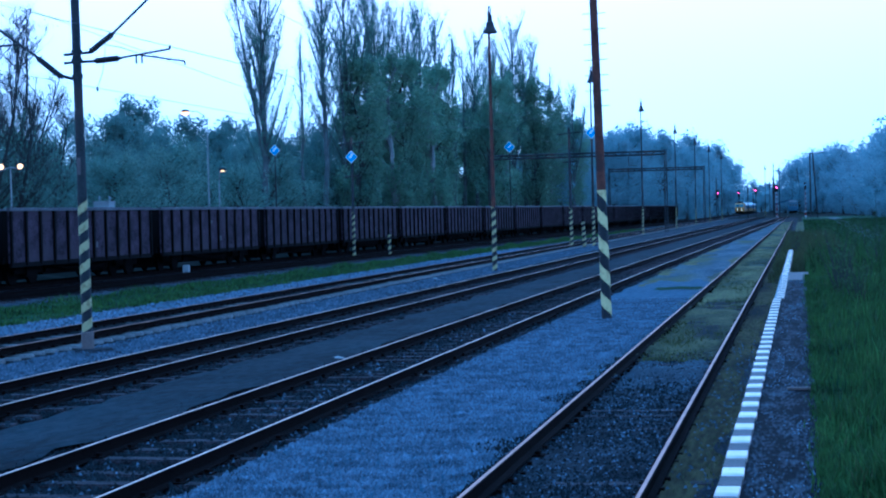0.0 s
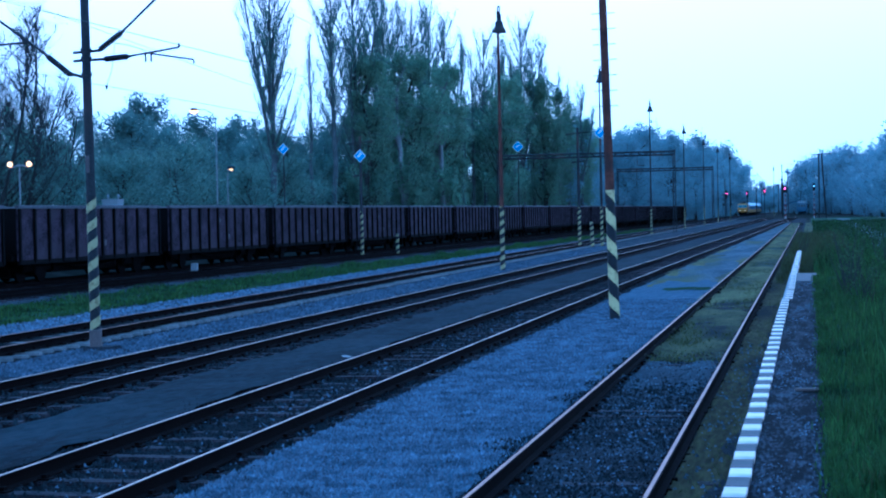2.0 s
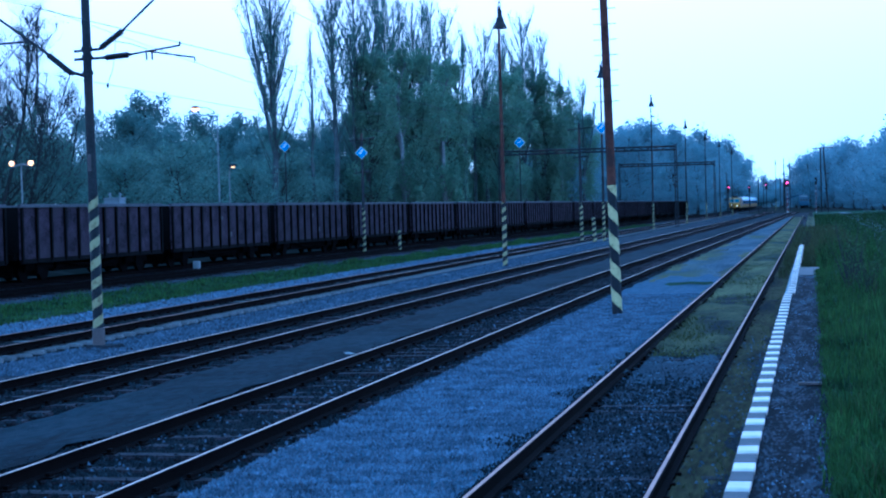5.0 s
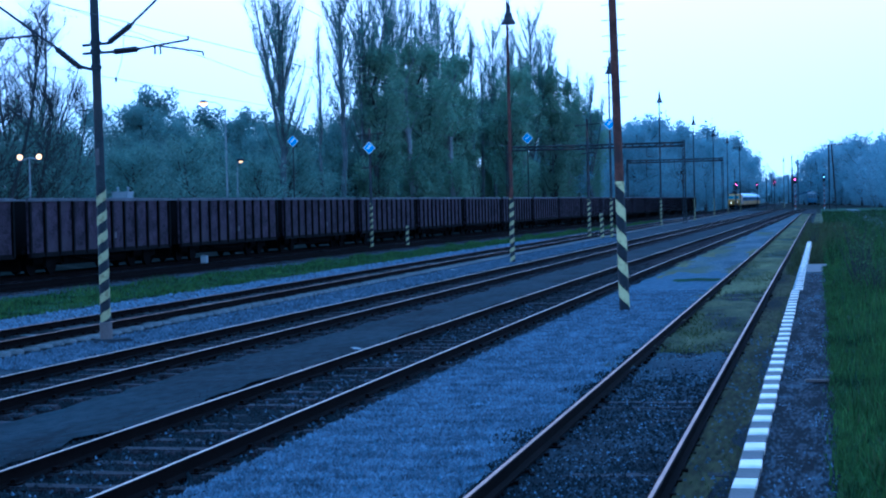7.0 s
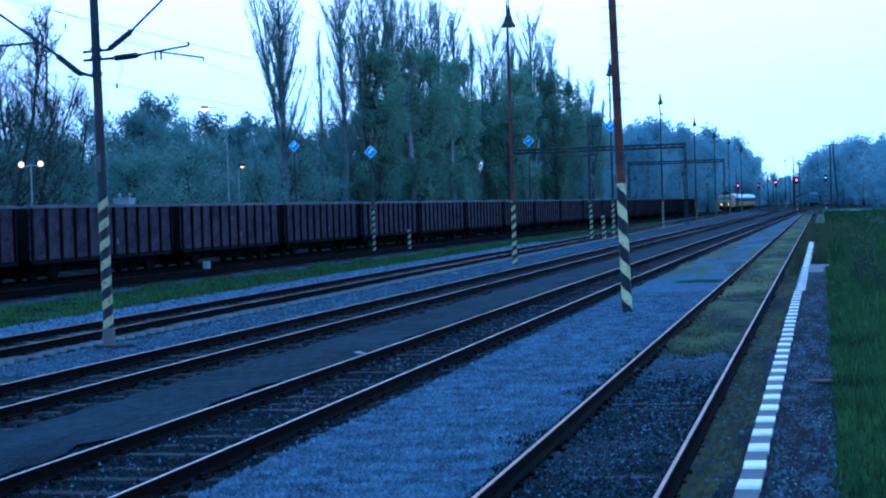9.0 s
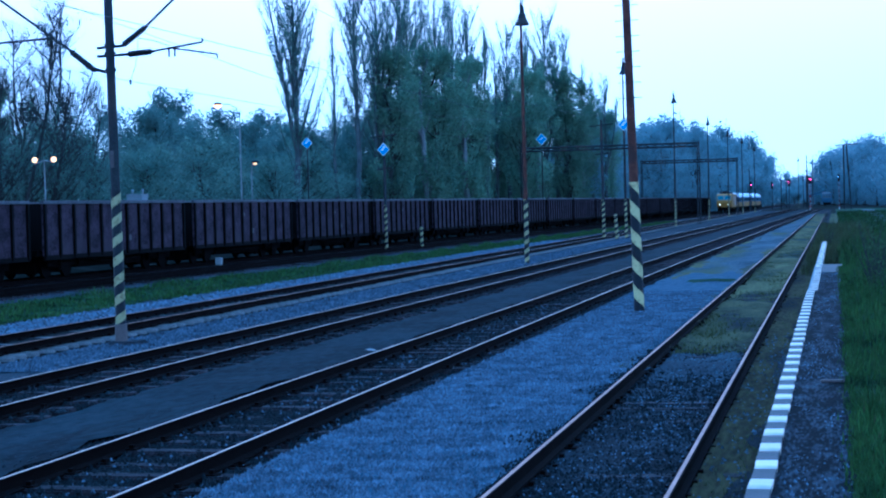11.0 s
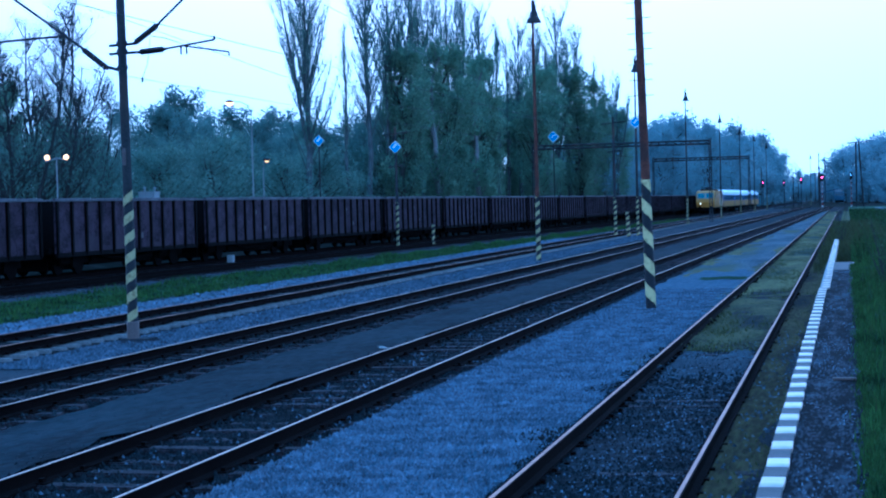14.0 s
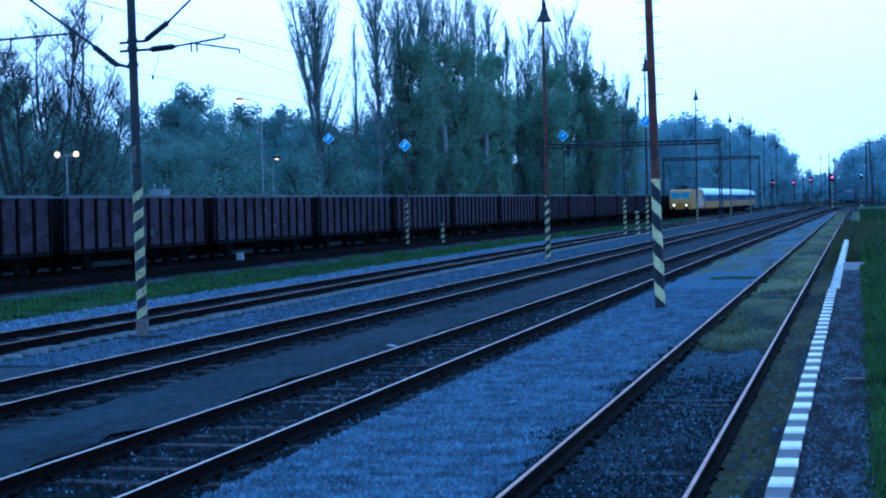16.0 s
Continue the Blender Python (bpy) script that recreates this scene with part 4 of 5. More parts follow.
        for i in range(41):
            y = y0 + (y1 - y0) * i / 40
            k = ((y - 33.7) % 60) / 60
            pts.append((line(y) + off, y, z - sag * 4 * k * (1 - k)))
        wire("overhead_wire", pts, 0.006, label)

    for line in (line_b, line_a):
        run(line, 0.1, 5.6, 5, 600, 0.05, "thin dark contact wire over the track")
        run(line, 0.1, 7.1, 5, 600, 0.9, "thin dark carrying wire over the track")


# ---- freight wagons ----
def wagon():
    t = thing("freight_wagon", pose(line_w(60), 60, 0, 0, 0, -1.2), "dark brown open bogie freight wagon with ribbed sides", "freight wagon", "row of freight wagons")
    L = 7.25
    for s in (-1, 1):
        bm = bmesh.new()
        box(bm, s * 1.38 - 0.03, s * 1.38 + 0.03, -L, L, 0.9, 2.98)
        part("side_wall", bm, "wagon", t)
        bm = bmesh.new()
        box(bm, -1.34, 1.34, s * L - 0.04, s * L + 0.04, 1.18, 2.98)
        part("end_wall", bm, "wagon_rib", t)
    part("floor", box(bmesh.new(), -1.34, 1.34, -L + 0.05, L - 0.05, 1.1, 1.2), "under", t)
    for s in (-1, 1):
        bm = bmesh.new()
        box(bm, s * 1.4 - 0.075, s * 1.4 + 0.075, -L - 0.06, L + 0.06, 2.96, 3.1, 0.02)
        part("top_rail", bm, "wagon_rim", t, "top rail painted paler where light catches it")
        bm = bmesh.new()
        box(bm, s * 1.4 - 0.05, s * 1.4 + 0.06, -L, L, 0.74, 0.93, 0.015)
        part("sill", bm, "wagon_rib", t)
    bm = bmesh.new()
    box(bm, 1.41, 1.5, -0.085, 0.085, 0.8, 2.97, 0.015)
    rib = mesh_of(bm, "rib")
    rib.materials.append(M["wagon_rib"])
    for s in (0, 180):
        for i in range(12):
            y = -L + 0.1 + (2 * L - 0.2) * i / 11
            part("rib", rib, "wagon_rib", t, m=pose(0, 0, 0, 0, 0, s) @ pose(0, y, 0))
    bm = bmesh.new()
    box(bm, 1.412, 1.42, -0.5, 0.5, -0.3, 0.3)
    flap = mesh_of(bm, "side_flap")
    flap.materials.append(M["wagon"])
    for i in (1, 4, 8, 11):
        part("side_flap", flap, "wagon", t, m=pose(0.004, -L + 0.1 + (2 * L - 0.2) * (i - 0.5) / 11, 1.42))
    for y0, y1, z0, z1 in ((-6.75, -6.45, 1.2, 1.5), (-0.6, -0.15, 2.25, 2.42), (0.95, 1.15, 1.35, 1.6)):
        part("stencil", box(bmesh.new(), 1.415, 1.42, y0, y1, z0, z1), "stencil", t, "faded pale marking")
    bm = bmesh.new()
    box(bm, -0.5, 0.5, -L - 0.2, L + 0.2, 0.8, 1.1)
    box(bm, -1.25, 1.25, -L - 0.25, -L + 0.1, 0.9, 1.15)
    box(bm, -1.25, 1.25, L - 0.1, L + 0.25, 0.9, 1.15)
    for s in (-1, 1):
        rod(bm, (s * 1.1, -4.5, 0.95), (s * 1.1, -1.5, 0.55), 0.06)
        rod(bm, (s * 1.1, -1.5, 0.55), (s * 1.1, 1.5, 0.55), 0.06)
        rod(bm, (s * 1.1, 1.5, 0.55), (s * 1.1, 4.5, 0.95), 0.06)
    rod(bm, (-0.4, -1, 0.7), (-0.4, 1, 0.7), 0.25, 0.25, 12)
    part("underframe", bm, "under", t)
    # dark block added below the floor to shut out the bright ground behind
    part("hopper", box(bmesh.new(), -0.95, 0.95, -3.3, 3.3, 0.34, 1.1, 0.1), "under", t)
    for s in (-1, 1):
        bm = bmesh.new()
        # solid core added to the bogie, closing the view through it
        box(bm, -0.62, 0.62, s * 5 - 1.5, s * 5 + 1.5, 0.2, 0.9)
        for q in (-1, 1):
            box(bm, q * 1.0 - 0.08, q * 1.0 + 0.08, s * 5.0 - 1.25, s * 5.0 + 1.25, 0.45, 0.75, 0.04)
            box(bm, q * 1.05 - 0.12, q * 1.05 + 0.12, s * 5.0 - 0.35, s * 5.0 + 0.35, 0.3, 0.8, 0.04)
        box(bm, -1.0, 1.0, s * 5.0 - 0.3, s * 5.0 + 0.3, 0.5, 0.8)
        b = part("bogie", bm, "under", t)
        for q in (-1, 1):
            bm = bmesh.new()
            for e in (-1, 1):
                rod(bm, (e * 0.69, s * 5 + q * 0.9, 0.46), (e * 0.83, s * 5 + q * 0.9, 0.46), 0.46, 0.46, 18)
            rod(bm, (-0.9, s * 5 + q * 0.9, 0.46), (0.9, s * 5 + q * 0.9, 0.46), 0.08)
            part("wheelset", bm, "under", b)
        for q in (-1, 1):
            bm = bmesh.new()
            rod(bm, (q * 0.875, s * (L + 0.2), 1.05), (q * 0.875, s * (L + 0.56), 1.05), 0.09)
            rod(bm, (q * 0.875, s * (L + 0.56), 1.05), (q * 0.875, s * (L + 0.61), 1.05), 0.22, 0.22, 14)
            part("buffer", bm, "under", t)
    return t


def wagons():
    first = wagon()
    y = 55.5
    first.matrix_basis = pose(line_w(y), y, 0, 0, 0, -1.2)
    for k in range(1, 20):
        y = 55.5 + 15.73 * k
        yaw = -math.degrees(math.atan((line_w(y + 5) - line_w(y - 5)) / 10))
        copy_thing(first, pose(line_w(y), y, 0, 0, 0, yaw))


# ---- the express ----
def hull(profile, y0, y1, nose=None):
    """A body of one cross-section (x, z) from y0 to y1."""
    bm = bmesh.new()
    rings = []
    for y in (y0, y1):
        rings.append([bm.verts.new((x, y, z)) for x, z in profile])
    n = len(profile)
    for i in range(n):
        k = (i + 1) % n
        bm.faces.new((rings[0][i], rings[0][k], rings[1][k], rings[1][i]))
    bm.faces.new(rings[0][::-1])
    bm.faces.new(rings[1])
    bmesh.ops.recalc_face_normals(bm, faces=bm.faces)
    return bm


def running_gear(t, centres):
    for s in centres:
        bm = bmesh.new()
        for q in (-1, 1):
            box(bm, q * 1.05 - 0.1, q * 1.05 + 0.1, s - 1.6, s + 1.6, 0.4, 0.8, 0.05)
        box(bm, -1, 1, s - 0.4, s + 0.4, 0.5, 0.9)
        b = part("bogie", bm, "under", t)
        for q in (-1, 1):
            bm = bmesh.new()
            for e in (-1, 1):
                rod(bm, (e * 0.69, s + q * 1.25, 0.5), (e * 0.83, s + q * 1.25, 0.5), 0.5, 0.5, 18)
            rod(bm, (-0.9, s + q * 1.25, 0.5), (0.9, s + q * 1.25, 0.5), 0.08)
            part("wheelset", bm, "under", b)


def locomotive():
    """Its front is at y = 0 and it reaches back to y = 16.8."""
    t = thing("locomotive", pose(line_e(600), 600, 0), "yellow electric locomotive with lit headlights and raised roof gear", "locomotive")
    bm = bmesh.new()
    pts = [(0.35, 1.0), (0.05, 1.9), (0.15, 2.35), (0.75, 3.55), (1.2, 3.75), (15.6, 3.75), (16.05, 3.55), (16.65, 2.35), (16.75, 1.9), (16.45, 1.0)]
    rings = []
    for x, sh in ((-1.48, 0), (-1.3, 0)):
        pass
    l = [bm.verts.new((-1.48, y, z)) for y, z in pts]
    r = [bm.verts.new((1.48, y, z)) for y, z in pts]
    bm.faces.new(l)
    bm.faces.new(r[::-1])
    for i in range(len(pts)):
        k = (i + 1) % len(pts)
        bm.faces.new((l[k], l[i], r[i], r[k]))
    bmesh.ops.recalc_face_normals(bm, faces=bm.faces)
    bmesh.ops.bevel(bm, geom=[e for e in bm.edges if abs(e.verts[0].co.x - e.verts[1].co.x) < 0.1], offset=0.12, segments=3, affect="EDGES")
    part("body", bm, "yellow", t)
    d = Vector((0, 0.6, 1.2)).normalized()
    for s in (-1, 1):
        bm = bmesh.new()
        box(bm, -0.56, 0.56, -0.02, 0.02, -0.42, 0.42, 0.01)
        part("windscreen", bm, "cab_glass", t, "glass windscreen with a blue-green reflection painted in", Matrix.Translation((s * 0.68, 0.395, 2.93)) @ Matrix.Rotation(-math.atan2(0.6, 1.2), 4, "X"))
        bm = bmesh.new()
        rod(bm, (s * 0.8, 0.0, 1.6), (s * 0.8, 0.25, 1.6), 0.085, 0.085, 14)
        part("headlight", bm, "headlight", t, "glowing white headlight")
        for e, y in ((-1, 1.5), (1, 1.5)):
            pass
        bm = bmesh.new()
        rod(bm, (s * 0.875, 0.35, 1.05), (s * 0.875, -0.3, 1.05), 0.1)
        rod(bm, (s * 0.875, -0.3, 1.05), (s * 0.875, -0.36, 1.05), 0.23, 0.23, 14)
        part("buffer", bm, "under", t)
        for y in (1.5, 15.3):
            bm = bmesh.new()
            box(bm, s * 1.49 - 0.01, s * 1.49 + 0.01, y - 0.35, y + 0.35, 2.4, 3.2)
            part("side_window", bm, "glass", t)
        for y in (4, 6.5, 9, 11.5):
            bm = bmesh.new()
            for k in range(5):
                box(bm, s * 1.49 - 0.015, s * 1.49 + 0.015, y - 0.8, y + 0.8, 2.5 + k * 0.16, 2.6 + k * 0.16)
            part("louvre", bm, "pale_side", t, "pale grille")
    bm = bmesh.new()
    box(bm, -1.36, 1.36, -0.01, 0.01, -0.52, 0.58, 0.008)
    part("window_surround", bm, "cab_grey", t, "dull grey-green band round the windscreens", Matrix.Translation((0, 0.405, 2.9)) @ Matrix.Rotation(-math.atan2(0.6, 1.2), 4, "X"))
    bm = bmesh.new()
    box(bm, 1.478, 1.492, 8.5, 16.0, 1.3, 3.2)
    part("side_panel", bm, "pale_side", t, "pale side panel")
    bm = bmesh.new()
    box(bm, -1.35, 1.35, 0.3, 16.5, 0.75, 1.02, 0.03)
    part("frame", bm, "under", t)
    bm = bmesh.new()
    box(bm, -1.3, 1.3, 0.15, 0.5, 0.35, 0.8, 0.05)
    part("plough", bm, "under", t)
    bm = bmesh.new()
    box(bm, -0.9, 0.9, 1.4, 13.5, 3.74, 4.05, 0.06)
    box(bm, -0.5, 0.5, 5.0, 7.5, 3.95, 4.25, 0.05)
    part("roof_gear", bm, "black", t, "dark roof equipment")
    for y in (2.6, 14.0):
        bm = bmesh.new()
        h = 5.4 if y > 5 else 4.3
        for s in (-1, 1):
            rod(bm, (s * 0.6, y, 3.8), (s * 0.4, y + 1.0, (3.9 + h) / 2), 0.03)
            rod(bm, (s * 0.4, y + 1.0, (3.9 + h) / 2), (s * 0.5, y, h), 0.03)
        rod(bm, (-0.9, y, h), (0.9, y, h), 0.05)
        part("pantograph", bm, "black", t)
    running_gear(t, (4.2, 12.6))
    return t


def coach(name_label):
    """Its front is at y = 0 and it reaches back to y = 26.1."""
    t = thing("passenger_coach", pose(line_e(640), 640, 0), name_label, "railway coach", "coaches of the express")
    L = 26.1
    side = [(-1.42, 1.0), (-1.45, 1.05), (-1.45, 2.0), (1.45, 2.0), (1.45, 1.05), (1.42, 1.0)]
    part("lower_body", hull(side, 0, L), "yellow", t, "yellow lower side")
    band = [(-1.448, 2.0), (-1.43, 3.0), (1.43, 3.0), (1.448, 2.0)]
    part("window_band", hull(band, 0, L), "coach_blue", t, "dark blue window band")
    roof = [(-1.43, 3.0), (-1.4, 3.25), (-1.2, 3.62), (-0.8, 3.88), (-0.3, 4.0), (0.3, 4.0), (0.8, 3.88), (1.2, 3.62), (1.4, 3.25), (1.43, 3.0)]
    part("roof", hull(roof, 0.03, L - 0.03), "coach_roof", t, "smooth white roof")
    bm = bmesh.new()
    box(bm, -0.01, 0.01, -0.65, 0.65, 0, 0.75)
    me = mesh_of(bm, "window")
    me.materials.append(M["glass"])
    for s in (-1, 1):
        for k in range(11):
            part("window", me, "glass", t, m=pose(s * 1.447, 3.1 + k * 1.98, 2.12))
        for y in (1.2, L - 1.2):
            bm = bmesh.new()
            box(bm, s * 1.452 - 0.01, s * 1.452 + 0.01, y - 0.4, y + 0.4, 1.05, 2.98)
            part("door", bm, "coach_blue", t)
    bm = bmesh.new()
    box(bm, -1.2, 1.2, 0.2, L - 0.2, 0.85, 1.0)
    box(bm, -1.2, 1.2, 8, 18, 0.4, 0.9, 0.05)
    part("underframe", bm, "under", t)
    for y in (-0.22, L):
        bm = bmesh.new()
        box(bm, -0.6, 0.6, y, y + 0.2, 1.2, 3.2, 0.05)
        part("gangway", bm, "black", t)
    running_gear(t, (3.6, L - 3.6))
    return t


def parked_engine():
    t = thing("parked_locomotive", pose(-2.3, 545, 0.0), "old blue-grey locomotive parked at the yard's end", "locomotive")
    bm = hull([(-1.5, 1.0), (-1.5, 3.2), (-1.3, 3.6), (1.3, 3.6), (1.5, 3.2), (1.5, 1.0)], 0, 14)
    part("body", bm, "old_engine", t)
    part("roof", hull([(-1.3, 3.6), (-0.9, 4.2), (0.9, 4.2), (1.3, 3.6)], 0.3, 14), "coach_roof", t, "pale roof")
    for s in (-1, 0, 1):
        bm = bmesh.new()
        box(bm, s * 0.85 - 0.32, s * 0.85 + 0.32, -0.03, 0.02, 2.4, 3.1)
        part("windscreen", bm, "glass", t)
    for k in range(4):
        bm = bmesh.new()
        box(bm, -1.25 + k * 0.66, -0.75 + k * 0.66, -0.05, 0.0, 3.55, 4.2, 0.02)
        part("front_panel", bm, "hut", t, "pale front panel")
        bm = bmesh.new()
        box(bm, -0.95 + k * 0.55, -0.75 + k * 0.55, 0.3, 0.55, 4.1, 4.3)
        part("roof_rib", bm, "old_engine", t)
    bm = bmesh.new()
    box(bm, -1.3, 1.3, 0, 14, 0.3, 1.0)
    part("frame", bm, "under", t)
    running_gear(t, (3, 11))


# ---- trees ----
def tube(vs, fs, pts, radii, n=5):
    o = len(vs)
    for p, r in zip(pts, radii):
        for k in range(n):
            a = 2 * math.pi * k / n
            vs.append((p[0] + r * math.cos(a), p[1] + r * math.sin(a), p[2]))
    for i in range(len(pts) - 1):
        for k in range(n):
            a, b = o + i * n + k, o + i * n + (k + 1) % n
            fs.append((a, b, b + n, a + n))


def limb(rg, start, out, up, length, steps=5, wob=0.12, curl=0.0):
    """Points of a branch that leaves in the level direction out and climbs."""
    p, pts = Vector(start), [Vector(start)]
    d = Vector((out[0], out[1], up)).normalized()
    for i in range(steps):
        d = (d + Vector((rg.uniform(-wob, wob), rg.uniform(-wob, wob), rg.uniform(-wob, wob) * 0.5 + curl))).normalized()
        p = p + d * (length / steps)
        pts.append(p.copy())
    return pts


def leaf_mesh(name, centres, size, seed, material, droop=0.0):
    """Small leaf sprays: two triangles each, turned at random."""
    rg = np.random.RandomState(seed)
    c = np.asarray(centres, float)
    n = len(c)
    a, b = rg.normal(size=(n, 3)), rg.normal(size=(n, 3))
    a /= np.linalg.norm(a, axis=1)[:, None]
    b -= a * (a * b).sum(1)[:, None]
    b /= np.linalg.norm(b, axis=1)[:, None]
    s = size * (0.5 + rg.rand(n))[:, None]
    v = np.stack([c - a * s, c + b * s * 0.6 + a * s * 0.4, c - b * s * 0.6 + a * s * 0.4], 1).reshape(-1, 3)
    o = np.arange(n) * 3
    me = bpy.data.meshes.new(name)
    me.from_pydata(v.tolist(), [], np.stack([o, o + 1, o + 2], 1).tolist())
    me.materials.append(M[material])
    return me


def tree_object(name, wood, leaves, label, bark, leaf_size, seed, leaf_material, fine=()):
    t = thing(name, pose(0, 0, 0), label, "tree", "trees behind the yard")
    vs, fs = wood
    raw("trunk", vs, fs, bark, t)
    if fine:
        tagged(raw("twig_spray", *fine, "twig", t), kind="stuff")
    if leaves:
        part("crown", leaf_mesh("crown", leaves, leaf_size, seed, leaf_material), leaf_material, t)
    return t


def sliver(vs, fs, a, b, w, ang):
    """A fine twig from a to b as one thin blade."""
    o = len(vs)
    c, e = math.cos(ang) * w, math.sin(ang) * w
    vs += [(a[0] - c, a[1] - e, a[2]), (a[0] + c, a[1] + e, a[2]), (b[0], b[1], b[2])]
    fs.append((o, o + 1, o + 2))


def poplar(seed, h, width, dens, leaf_from=0.3, fork=0):
    """Tall poplar: a straight leader, steep limbs that bend upwards, many upright twigs, few young leaves."""
    rg = random.Random(seed)
    vs, fs, leaves, tv, tf = [], [], [], [], []
    leaders = [([Vector((0, 0, h * i / 10)) + Vector((rg.uniform(-0.12, 0.12), rg.uniform(-0.12, 0.12), 0)) for i in range(11)], 0.3, leaf_from)]
    for k in range(fork):
        a = rg.uniform(0, 6.283)
        z0 = h * rg.uniform(0.18, 0.34)
        pts = limb(rg, (0, 0, z0), (math.cos(a) * 0.24, math.sin(a) * 0.24), 1.0, h * rg.uniform(0.5, 0.62), 10, 0.04, 0.03)
        leaders.append((pts, 0.17, 0.12))
    for trunk, r0, start in leaders:
        tube(vs, fs, trunk, [r0 * (1 - i / 10.6) + 0.02 for i in range(11)], 7)
        span = (trunk[-1] - trunk[0]).length
        for i in range(int((50 if r0 > 0.2 else 24) * dens)):
            k = rg.uniform(start, 0.95)
            j = int(k * 10)
            s = trunk[j].lerp(trunk[j + 1], k * 10 - j)
            a = rg.uniform(0, 6.283)
            reach = width * 0.5 * (0.25 + 0.75 * math.sin(math.pi * min(1, max(0, (k - start * 0.6) / (1.02 - start * 0.6))) ** 0.8)) * rg.uniform(0.55, 1.1) * (1 if r0 > 0.2 else 0.6)
            ln = min(reach * rg.uniform(2.2, 3.2), (1.06 - k) * span + 0.8)
            pts = limb(rg, s, (math.cos(a) * 0.5, math.sin(a) * 0.5), 1.0, ln, 5, 0.07, 0.06)
            r = 0.014 + 0.008 * ln
            tube(vs, fs, pts, [r * (1 - q / 5.6) for q in range(6)], 4)
            for q in range(int(8 + 5.5 * ln)):
                m = rg.randrange(1, 5)
                b = rg.uniform(0, 6.283)
                p0 = pts[m].lerp(pts[m + 1], rg.random())
                p1 = p0 + Vector((math.cos(b) * 0.4, math.sin(b) * 0.4, 1.0)).normalized() * rg.uniform(0.5, 1.5)
                sliver(tv, tf, p0, p1, 0.017, b + 1.57)
                for e in range(4):
                    p = p0.lerp(p1, rg.random())
                    leaves.append((p[0] + rg.uniform(-0.16, 0.16), p[1] + rg.uniform(-0.16, 0.16), p[2] + rg.uniform(-0.2, 0.2)))
    return vs, fs, leaves, tv, tf


def broadleaf(seed, h, width, count, low=0.12, rise=(0.3, 1.0)):
    """Leafing tree: forked limbs and clumps of leaf sprays with gaps."""
    rg = random.Random(seed)
    vs, fs, leaves = [], [], []
    trunk = [Vector((rg.uniform(-0.2, 0.2) * i * 0.6, rg.uniform(-0.2, 0.2) * i * 0.6, h * 0.85 * i / 6)) for i in range(7)]
    tube(vs, fs, trunk, [0.3 * (1 - i / 7) + 0.03 for i in range(7)], 7)
    clumps = []
    for i in range(46):
        k = rg.uniform(low, 0.97)
        j = min(5, int(k * 6))
        s = trunk[j].lerp(trunk[j + 1], k * 6 - j)
        a = rg.uniform(0, 6.283)
        prof = math.sin(min(1.0, (k + 0.08)) ** 0.75 * math.pi * 0.86)
        ln = width * 0.5 * rg.uniform(0.55, 1.15) * max(0.25, prof)
        pts = limb(rg, s, (math.cos(a), math.sin(a)), rg.uniform(*rise), ln * 1.25, 4, 0.2, 0.06)
        tube(vs, fs, pts, [0.07 * (1 - q / 4.6) for q in range(5)], 4)
        for q in (2, 3, 4):
            clumps.append((pts[q], rg.uniform(0.45, 1.2) * width * 0.12))
    clumps.append((trunk[6] + Vector((0, 0, h * 0.06)), width * 0.07))
    for c, r in clumps:
        for e in range(count // len(clumps)):
            d = Vector((rg.gauss(0, 1), rg.gauss(0, 1), rg.gauss(0, 1.25)))
            d *= r * 0.62 * min(1.0, rg.uniform(1.3, 2.1) / max(0.01, d.length))
            leaves.append(tuple(c + d))
    return vs, fs, leaves


def bare_tree(seed, h):
    """Open-crowned tree just coming into leaf: a trunk in three leaders, upswept limbs, fine twigs."""
    rg = random.Random(seed)
    vs, fs, leaves = [], [], []

    def twigs(pts, many, ln):
        for q in range(many):
            m = rg.randrange(1, len(pts) - 1)
            p = pts[m].lerp(pts[m + 1], rg.random())
            for e in range(3):
                b = rg.uniform(0, 6.283)
                tip = p + Vector((math.cos(b), math.sin(b), rg.uniform(0.1, 1.3))).normalized() * ln * rg.uniform(0.5, 1.2)
                sliver(vs, fs, p, tip, 0.0125, b + 1.57)
                if e == 0 and q % 2:
                    leaves.append(tuple(tip + Vector((rg.uniform(-0.12, 0.12), rg.uniform(-0.12, 0.12), 0))))
                p = p.lerp(tip, 0.6)

    for k in range(4):
        a = rg.uniform(0, 1.0) + k * 1.57
        lean = 0.06 if k == 0 else 0.34
        lead = limb(rg, (0, 0, 0), (math.cos(a) * lean, math.sin(a) * lean), 1.0, h * (1.0 if k == 0 else rg.uniform(0.75, 0.92)), 12, 0.07, 0.02)
        r0 = 0.19 if k == 0 else 0.13
        tube(vs, fs, lead, [r0 * (1 - i / 13) + 0.015 for i in range(13)], 7)
        for i in range(14):
            u = rg.uniform(0.2, 0.96)
            j = int(u * 12)
            b = rg.uniform(0, 6.283)
            ln = h * (0.34 - 0.24 * u) * rg.uniform(0.6, 1.1)
            arm = limb(rg, lead[j].lerp(lead[j + 1], u * 12 - j), (math.cos(b), math.sin(b)), rg.uniform(0.5, 1.1), ln, 6, 0.17, 0.05)
            tube(vs, fs, arm, [0.046 * (1 - q / 7) + 0.008 for q in range(7)], 4)
            twigs(arm, 6, 0.7)
            for e in range(6):
                m = rg.randrange(1, 6)
                c = rg.uniform(0, 6.283)
                sub = limb(rg, arm[m], (math.cos(c), math.sin(c)), rg.uniform(0.3, 1.2), ln * rg.uniform(0.25, 0.5), 4, 0.2, 0.05)
